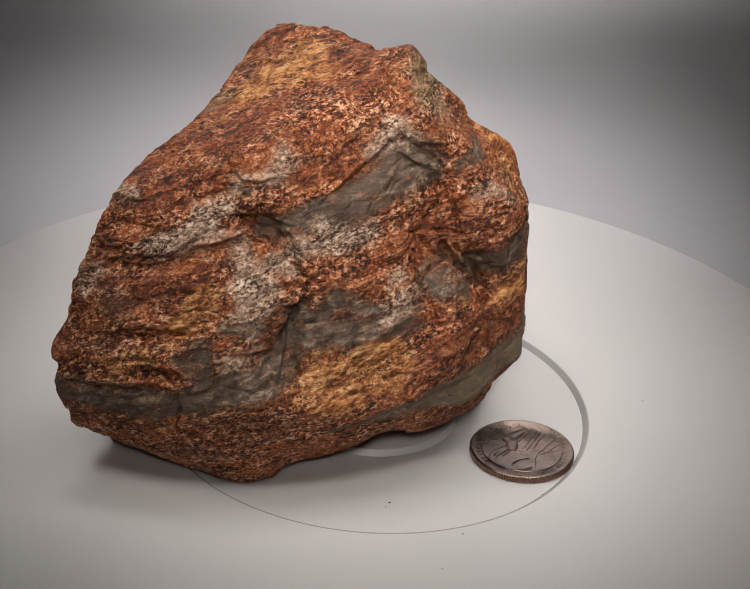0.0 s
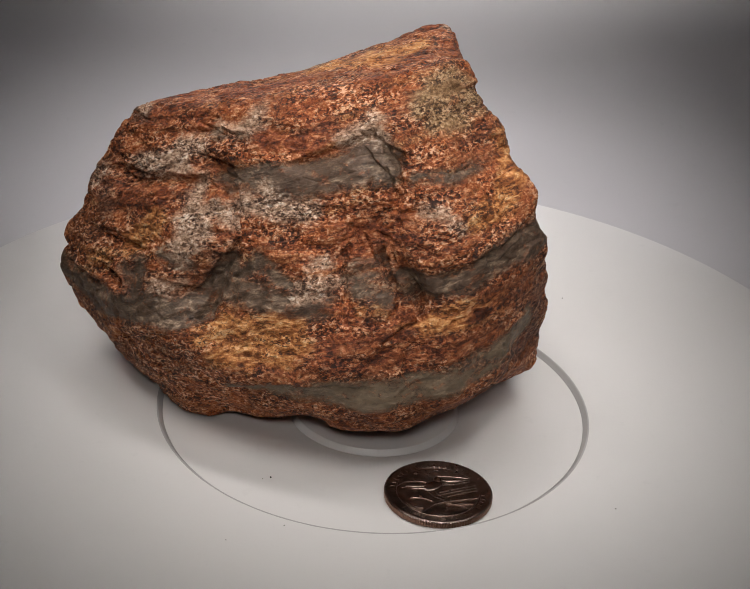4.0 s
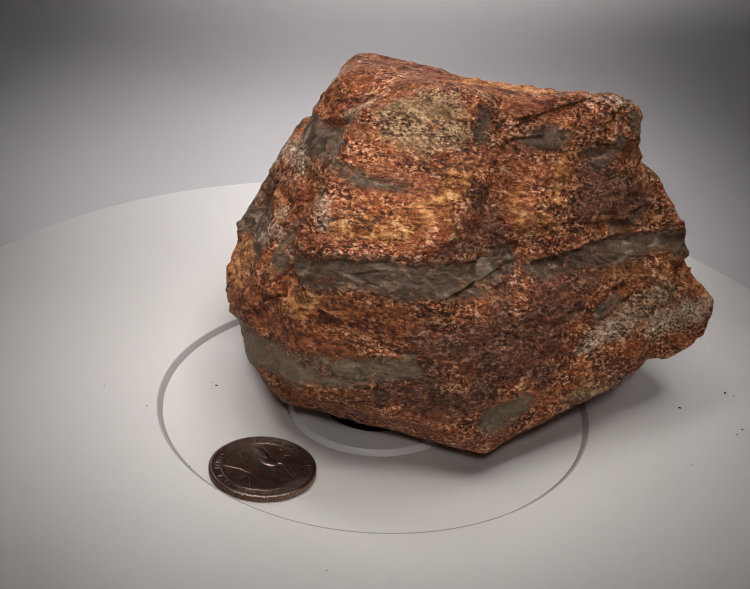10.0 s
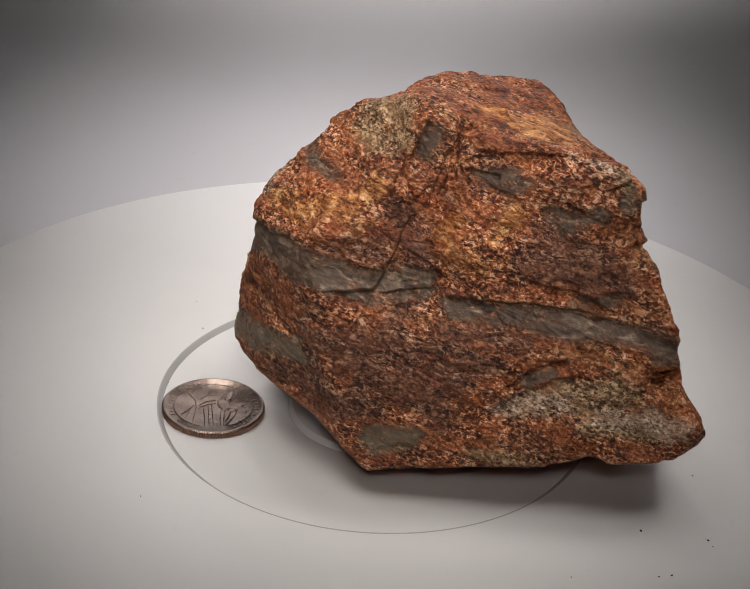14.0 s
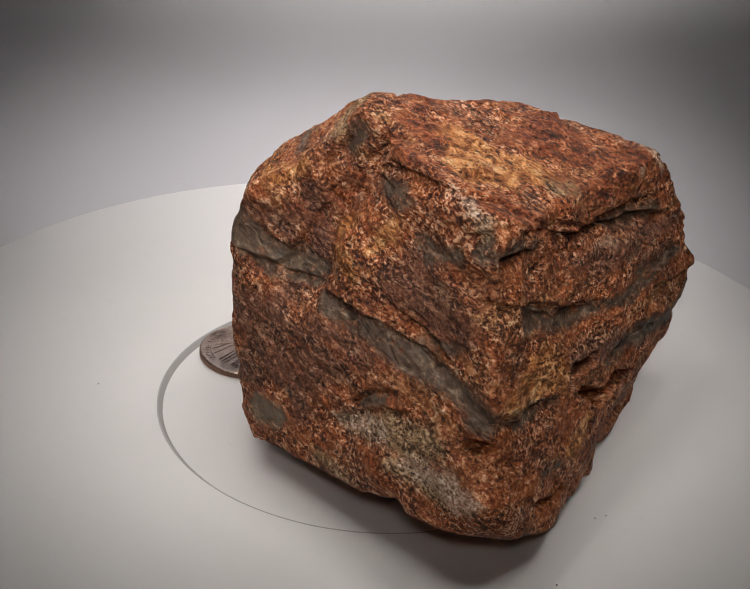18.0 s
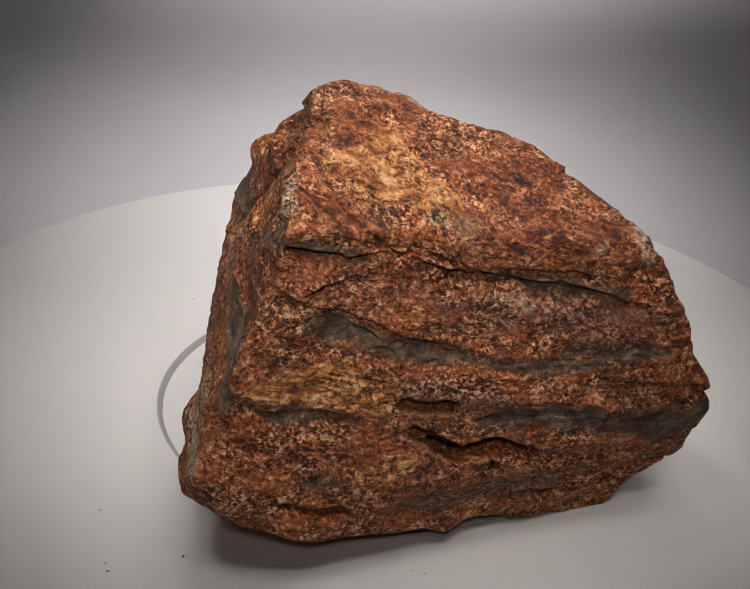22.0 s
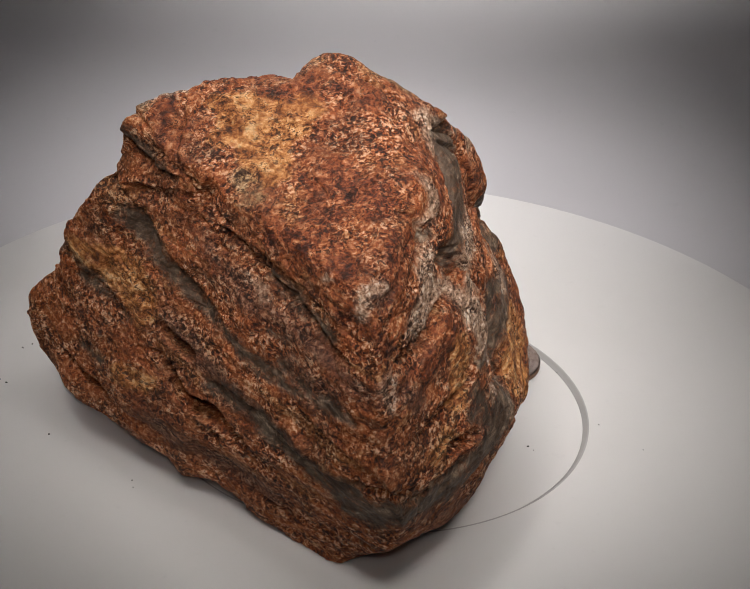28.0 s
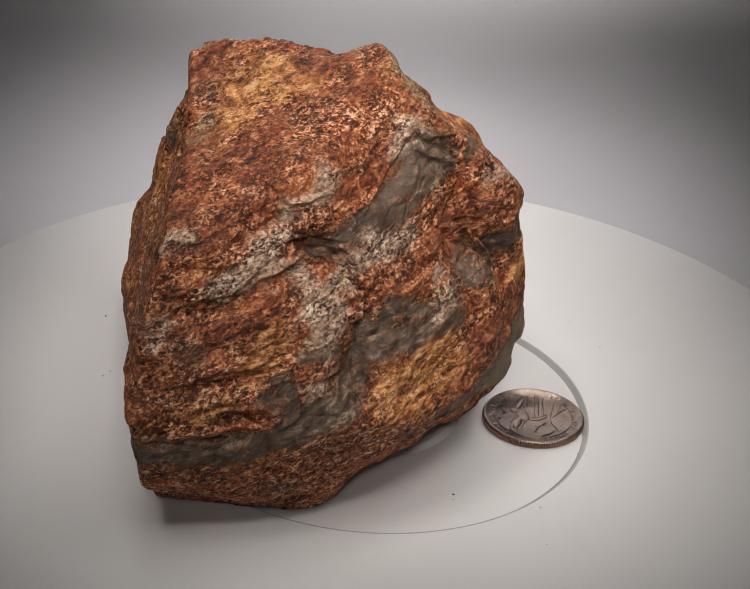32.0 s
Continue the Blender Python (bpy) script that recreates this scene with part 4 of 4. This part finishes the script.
def facet_field(x):
    """How far the points x lie outside the facets (negative inside), with softened edges and hollows."""
    f = np.empty(len(x))
    for k in range(0, len(x), 20000):
        v = (x[k:k + 20000] - HEART) @ FACET_WAYS.T - FACETS[:, 2]
        top = v.max(1)
        f[k:k + 20000] = top + 0.6 * np.log(np.exp((v - top[:, None]) / 0.6).sum(1))
    for cx, cy, cz, depth, size in HOLLOWS:
        near = np.flatnonzero((np.abs(x[:, 0] - cx) < 3 * size) & (np.abs(x[:, 1] - cy) < 3 * size))
        f[near] += depth * np.exp(-((x[near] - (cx, cy, cz)) ** 2).sum(1) / size ** 2)
    return f


def near_line(y, a, b, reach):
    """The points of y within reach of the line from a to b, how far along it each lies (0 to 1), and the way from the line to it."""
    low, high = np.minimum(a, b) - reach, np.maximum(a, b) + reach
    near = np.flatnonzero(((y > low) & (y < high)).all(1))
    v = y[near]
    along = np.clip(((v - a) @ (b - a)) / ((b - a) @ (b - a) + 1e-9), 0, 1)
    return near, along, v - (a + along[:, None] * (b - a))


def bed_depth(y, lines):
    """How deep, in millimetres, the points lie inside beds that run along the lines, with a half width at each corner; negative outside."""
    depth = np.full(len(y), -6.0)
    for line in lines:
        for p, q in zip(line, line[1:] if len(line) > 1 else line):
            a, b = np.array(p[:3], float), np.array(q[:3], float)
            near, along, off = near_line(y, a, b, max(p[3], q[3]) + 6)
            depth[near] = np.maximum(depth[near], p[3] + (q[3] - p[3]) * along - np.linalg.norm(off, axis=1))
    return depth


def drops(y, out, lines):
    """Ledges: along each line the face drops sharply on one side by a depth and comes back over a width."""
    deep = np.zeros(len(y))
    for line in lines:
        width, depth = line[0]
        last = len(line) - 2
        for k, (p, q) in enumerate(zip(line[1:], line[2:])):
            a, b = np.array(p, float), np.array(q, float)
            near, along, off = near_line(y, a, b, width + 1)
            side = np.cross(b - a, out[near])
            side /= np.linalg.norm(side, axis=1)[:, None] + 1e-9
            s = (off * side).sum(1)
            past = np.sqrt(np.maximum((off * off).sum(1) - s * s, 0))
            ends = (np.clip(along * 3, 0, 1) if k == 0 else 1.0) * (np.clip((1 - along) * 3, 0, 1) if k == last - 1 else 1.0)
            fall = np.clip(s / 0.7 + 0.5, 0, 1) * np.clip(1 - s / width, 0, 1) ** 1.3
            deep[near] = np.maximum(deep[near], depth * (0.3 + 0.7 * ends) * fall * np.clip(1.6 - past / 1.6, 0, 1))
    return deep


def slits(y, lines):
    """Narrow cracks and holes along the lines: half width and depth first."""
    deep = np.zeros(len(y))
    for line in lines:
        half, depth = line[0]
        for p, q in zip(line[1:], line[2:]):
            near, along, off = near_line(y, np.array(p, float), np.array(q, float), half * 2)
            deep[near] = np.maximum(deep[near], depth * np.clip(1.5 - np.linalg.norm(off, axis=1) / half, 0, 1))
    return deep


def build_stone():
    bm = bmesh.new()
    bmesh.ops.create_icosphere(bm, subdivisions=9, radius=1.0)
    me = bpy.data.meshes.new("rock")
    bm.to_mesh(me)
    bm.free()
    way = np.empty(len(me.vertices) * 3)
    me.vertices.foreach_get("co", way)
    way = way.reshape(-1, 3)
    way /= np.linalg.norm(way, axis=1)[:, None]
    # where each ray from the heart leaves the facets, then three steps onto the softened surface
    reach = np.full(len(way), 100.0)
    for n, d in zip(FACET_WAYS, FACETS[:, 2]):
        towards = way @ n
        reach = np.where(towards > 0.05, np.minimum(reach, d / np.maximum(towards, 0.05)), reach)
    step = np.full(len(way), 1.3)
    old = facet_field(HEART + way * reach[:, None])
    for _ in range(4):
        step = np.clip(old * step, -6, 6)
        reach = reach - step
        now = facet_field(HEART + way * reach[:, None])
        slope = np.where(np.abs(step) > 1e-4, (old - now) / np.where(np.abs(step) > 1e-4, step, 1), 0.8)
        old, step = now, 1 / np.clip(slope, 0.35, 1.2)
    x = HEART + way * reach[:, None]
    h = 0.4
    out = np.stack([facet_field(x + np.eye(3)[k] * h) - old for k in range(3)], 1)
    out /= np.linalg.norm(out, axis=1)[:, None]
    warp = np.stack([soft_noise(x, 9.0, 30 + k) for k in range(3)], 1)
    warp2 = np.stack([soft_noise(x, 3.0, 40 + k) for k in range(3)], 1)
    y = x + 0.7 * warp + 0.5 * warp2
    depth = {name: bed_depth(y, lines) for name, lines in BEDS.items()}
    grey = np.clip(0.5 + depth["grey"], 0, 1)
    bed = x @ BED + 1.4 * soft_noise(x, 22.0, 3) + 0.5 * soft_noise(x, 6.0, 4)
    steep = np.clip(1.15 - np.abs(out @ BED), 0, 1)
    back = np.clip(0.5 - (x[:, 0] + 18) / 40, 0.25, 1)
    layers = sum(a * soft_noise(np.stack([bed, 0 * bed + seed, x[:, 1] * 0.04 + x[:, 0] * 0.03], 1), size, seed)
                 for size, a, seed in ((5.0, 0.55, 7), (2.2, 0.34, 8), (1.0, 0.16, 9)))
    rough = 1 - 0.65 * grey
    lift = layers * steep * (0.35 + 0.8 * back)
    thin = x + 0.9 * (x @ BED)[:, None] * BED
    big, rim = chips(thin + 1.2 * warp + 0.5 * warp2, 9.0, 60)
    small, rim3 = chips(thin + 0.6 * warp2, 3.2, 100)
    where = np.clip(0.5 + 1.6 * soft_noise(x, 14.0, 14), 0, 1)
    lift = lift + 0.1 + 0.62 * big + (0.10 + 0.16 * where) * rough * small
    lift = lift - 0.4 * rim * np.clip(soft_noise(x, 9.0, 15) * 2, 0, 1) - 0.25 * rim3 * where * rough
    lift = lift + 0.25 * soft_noise(x, 7.0, 11) + (0.13 * soft_noise(x, 2.4, 12) + 0.08 * soft_noise(x, 1.2, 13)) * rough
    pit = np.clip(soft_noise(x, 1.5, 16) + 0.5 * soft_noise(x, 0.8, 17) - 0.55, 0, 1)
    lift = lift - 0.9 * pit * rough * (1.2 - where)
    lift = lift - 0.15 * grey
    lift = lift - drops(x + 0.5 * warp + 0.45 * warp2, out, LEDGES) - slits(x + 0.5 * warp + 0.5 * warp2, CRACKS)
    x = x + out * lift[:, None]
    x[:, 2] = np.maximum(x[:, 2], 0.22)
    me.vertices.foreach_set("co", (x * MM).ravel())
    for name, values in depth.items():
        a = me.attributes.new(name, "FLOAT", "POINT")
        a.data.foreach_set("value", values.astype(np.float32))
    me.update()
    me.shade_smooth()
    me.materials.append(stone)
    return tagged(new("rock", me), "rough rock with orange, rust and grey layers on the turntable", "rock")


rock = build_stone()

# ---- the coin ----
COIN = Vector((35.0, -15.2, -1.0)) * MM       # where it lies when the clip begins


def tube(points, half, height, base):
    """A raised line on the coin's face, rounded on top, through points in millimetres."""
    bm = bmesh.new()
    rows = []
    for k, (px, py) in enumerate(points):
        qx, qy = points[min(k + 1, len(points) - 1)]
        ox, oy = points[max(k - 1, 0)]
        side = Vector((-(qy - oy), qx - ox)).normalized()
        w = half * (0.55 if k in (0, len(points) - 1) else 1.0)
        rows.append([bm.verts.new(((px + side.x * w * s) * MM, (py + side.y * w * s) * MM, (base + height * h) * MM))
                     for s, h in ((-1, -0.3), (-0.6, 0.75), (0, 1), (0.6, 0.75), (1, -0.3))])
    for a, b in zip(rows, rows[1:]):
        for k in range(4):
            bm.faces.new((a[k], a[k + 1], b[k + 1], b[k]))
    bm.faces.new(rows[0])
    bm.faces.new(list(reversed(rows[-1])))
    bmesh.ops.recalc_face_normals(bm, faces=bm.faces)
    return bm


def arc(cx, cy, r, a0, a1, n=14, squash=1.0):
    return [(cx + r * math.cos(radians(a0 + (a1 - a0) * k / n)), cy + squash * r * math.sin(radians(a0 + (a1 - a0) * k / n))) for k in range(n + 1)]


def build_coin():
    coin = tagged(new("coin"), "worn silver coin lying flat on the turntable", "coin")
    steps = 480
    bm = lathe([(0, 0.0), (11.75, 0.0), (12.13, 0.25), (12.13, 1.5), (11.8, 1.75), (11.3, 1.75), (11.0, 1.5), (0, 1.5)], steps)
    for v in bm.verts:                         # the reeded edge
        r = math.hypot(v.co.x, v.co.y)
        if r > 12.1 * MM:
            k = round(math.atan2(v.co.y, v.co.x) / math.tau * steps) % 4
            v.co.x, v.co.y = v.co.x * (1 - 0.012 * (k in (2, 3))), v.co.y * (1 - 0.012 * (k in (2, 3)))
    body = smooth(part("blank", bm, coin_metal, coin), 40)
    body.data.materials.append(coin_edge)
    for f in body.data.polygons:
        c = f.center
        if 0.4 * MM < c.z < 1.45 * MM and math.hypot(c.x, c.y) > 11.9 * MM:
            f.material_index = 1
    z = 1.5
    smooth(part("inner_ring", tube(arc(0, 0, 9.3, 20, 340, 60), 0.13, 0.13, z), coin_metal, coin), 60)
    lines = [[(2.0, 2.6), (5.2, 2.4), (8.6, 2.3)], [(1.8, 1.9), (5.2, 1.5), (8.3, 1.6)], [(1.8, 5.6), (4.2, 4.9), (6.6, 3.8), (8.4, 2.8)],
             [(-8.4, 4.2), (-6.2, 5.4), (-3.6, 5.2), (-1.4, 4.0)], [(-7.4, 3.4), (-4.6, 3.6), (-2.2, 2.6)], [(-5.4, 2.6), (-3.2, 2.0), (-1.6, 1.2)],
             [(-2.3, 0.6), (-1.7, -1.6), (0.0, -3.4)], [(-0.8, 0.6), (-0.4, -1.4), (0.9, -3.2)], [(0.2, -0.4), (4.0, -0.2), (8.9, 0.0)],
             [(-0.6, -1.3), (4.0, -1.1), (8.8, -1.0)], [(1.2, -2.4), (5.0, -2.0), (8.5, -2.1)], [(-5.9, -6.2), (-2.6, -4.4), (0.0, -4.0), (7.4, -4.9)],
             [(0.0, -4.6), (2.8, -6.4), (3.9, -7.6)], [(2.2, -5.6), (5.6, -6.5)], [(-8.2, -2.4), (-7.2, -4.2), (-5.6, -5.0)],
             [(-6.8, -0.6), (-4.4, -1.4), (-2.6, -3.2)], [(-0.4, 7.4), (0.2, 6.6), (0.9, 7.5)], [(1.5, 7.6), (2.3, 7.8), (3.0, 7.4)]]
    for pts in lines:
        smooth(part("relief_line", tube(pts, 0.13, 0.15, z), coin_metal, coin), 60)
    for cx, cy, rx, ry, turn in ((-0.4, 2.4, 2.5, 1.5, 20), (-3.6, 3.6, 2.8, 0.9, -14), (1.4, 4.4, 0.9, 1.3, -20), (-2.2, 8.0, 0.45, 0.45, 0), (4.6, 3.2, 2.4, 0.6, -16)):
        bm = bmesh.new()
        bmesh.ops.create_uvsphere(bm, u_segments=20, v_segments=10, radius=1, matrix=Matrix.Translation((cx * MM, cy * MM, z * MM))
                                  @ Matrix.Rotation(radians(turn), 4, "Z") @ Matrix.Diagonal((rx * MM, ry * MM, 0.26 * MM, 1)))
        smooth(part("relief_figure", bm, coin_metal, coin), 80)
    for a0, a1, n in ((28, 152, 17), (200, 232, 6), (250, 292, 7), (308, 336, 5)):
        for k in range(n):                     # worn lettering, as plain bars
            a = radians(a0 + (a1 - a0) * k / max(n - 1, 1))
            bm = bmesh.new()
            bmesh.ops.create_cube(bm, size=1, matrix=Matrix.Rotation(a, 4, "Z") @ Matrix.Translation((10.15 * MM, 0, (z + 0.02) * MM))
                                  @ Matrix.Diagonal((0.95 * MM, (0.28 if k % 3 else 0.5) * MM, 0.16 * MM, 1)))
            bmesh.ops.bevel(bm, geom=bm.edges[:], offset=0.04 * MM, segments=1, affect="EDGES")
            part("lettering_bar", bm, coin_metal, coin)
    return coin


coin = build_coin()

# ---- grit on the plate ----
GRIT = [(-27.5, 69.2, 0.55), (-21.0, 84.1, 0.45), (-23.7, 85.0, 0.6), (-38.8, 78.6, 0.6), (-4.0, 76.0, 0.35), (5.0, -38.2, 0.55), (4.2, -39.9, 0.3),
        (21.2, -49.4, 0.35), (65.2, 10.4, 0.35), (16.8, -62.3, 0.3), (39.3, -31.1, 0.4), (-38.3, 80.8, 0.35), (-51.4, 57.2, 0.45), (-56.6, 31.0, 0.35),
        (-58.8, 29.3, 0.35)]


def build_grit():
    rng = random.Random(5)
    bm = bmesh.new()
    for gx, gy, size in GRIT:
        z = 0.0 if math.hypot(gx, gy) > 51.3 else -1.0
        made = bmesh.ops.create_icosphere(bm, subdivisions=1, radius=1, matrix=Matrix.Translation((gx * MM, gy * MM, (z + size * 0.2) * MM))
                                          @ Matrix.Rotation(rng.uniform(0, 3), 4, "Z") @ Matrix.Diagonal((size * 0.6 * MM, size * 0.42 * MM, size * 0.35 * MM, 1)))
        for v in made["verts"]:
            v.co += Vector([rng.uniform(-0.1, 0.1) * size * MM for _ in range(3)])
    return tagged(part("grit", bm, grit_black), "tiny dark crumbs scattered on the white plate", "grit", kind="stuff")


grit = build_grit()


# ---- what moves ----
def motions():
    times = [0.5 * k for k in range(65)]
    for thing in (turntable, rock, grit):
        walk(thing, [(t, pose(0, 0, 0, 0, 0, -RATE * t)) for t in times])
    facing = 64.0                              # how the coin's picture lies at the start
    walk(coin, [(t, pose(0, 0, 0, 0, 0, -RATE * t) @ Matrix.Translation(COIN) @ pose(0, 0, 0, 0, 0, facing)) for t in times])


motions()
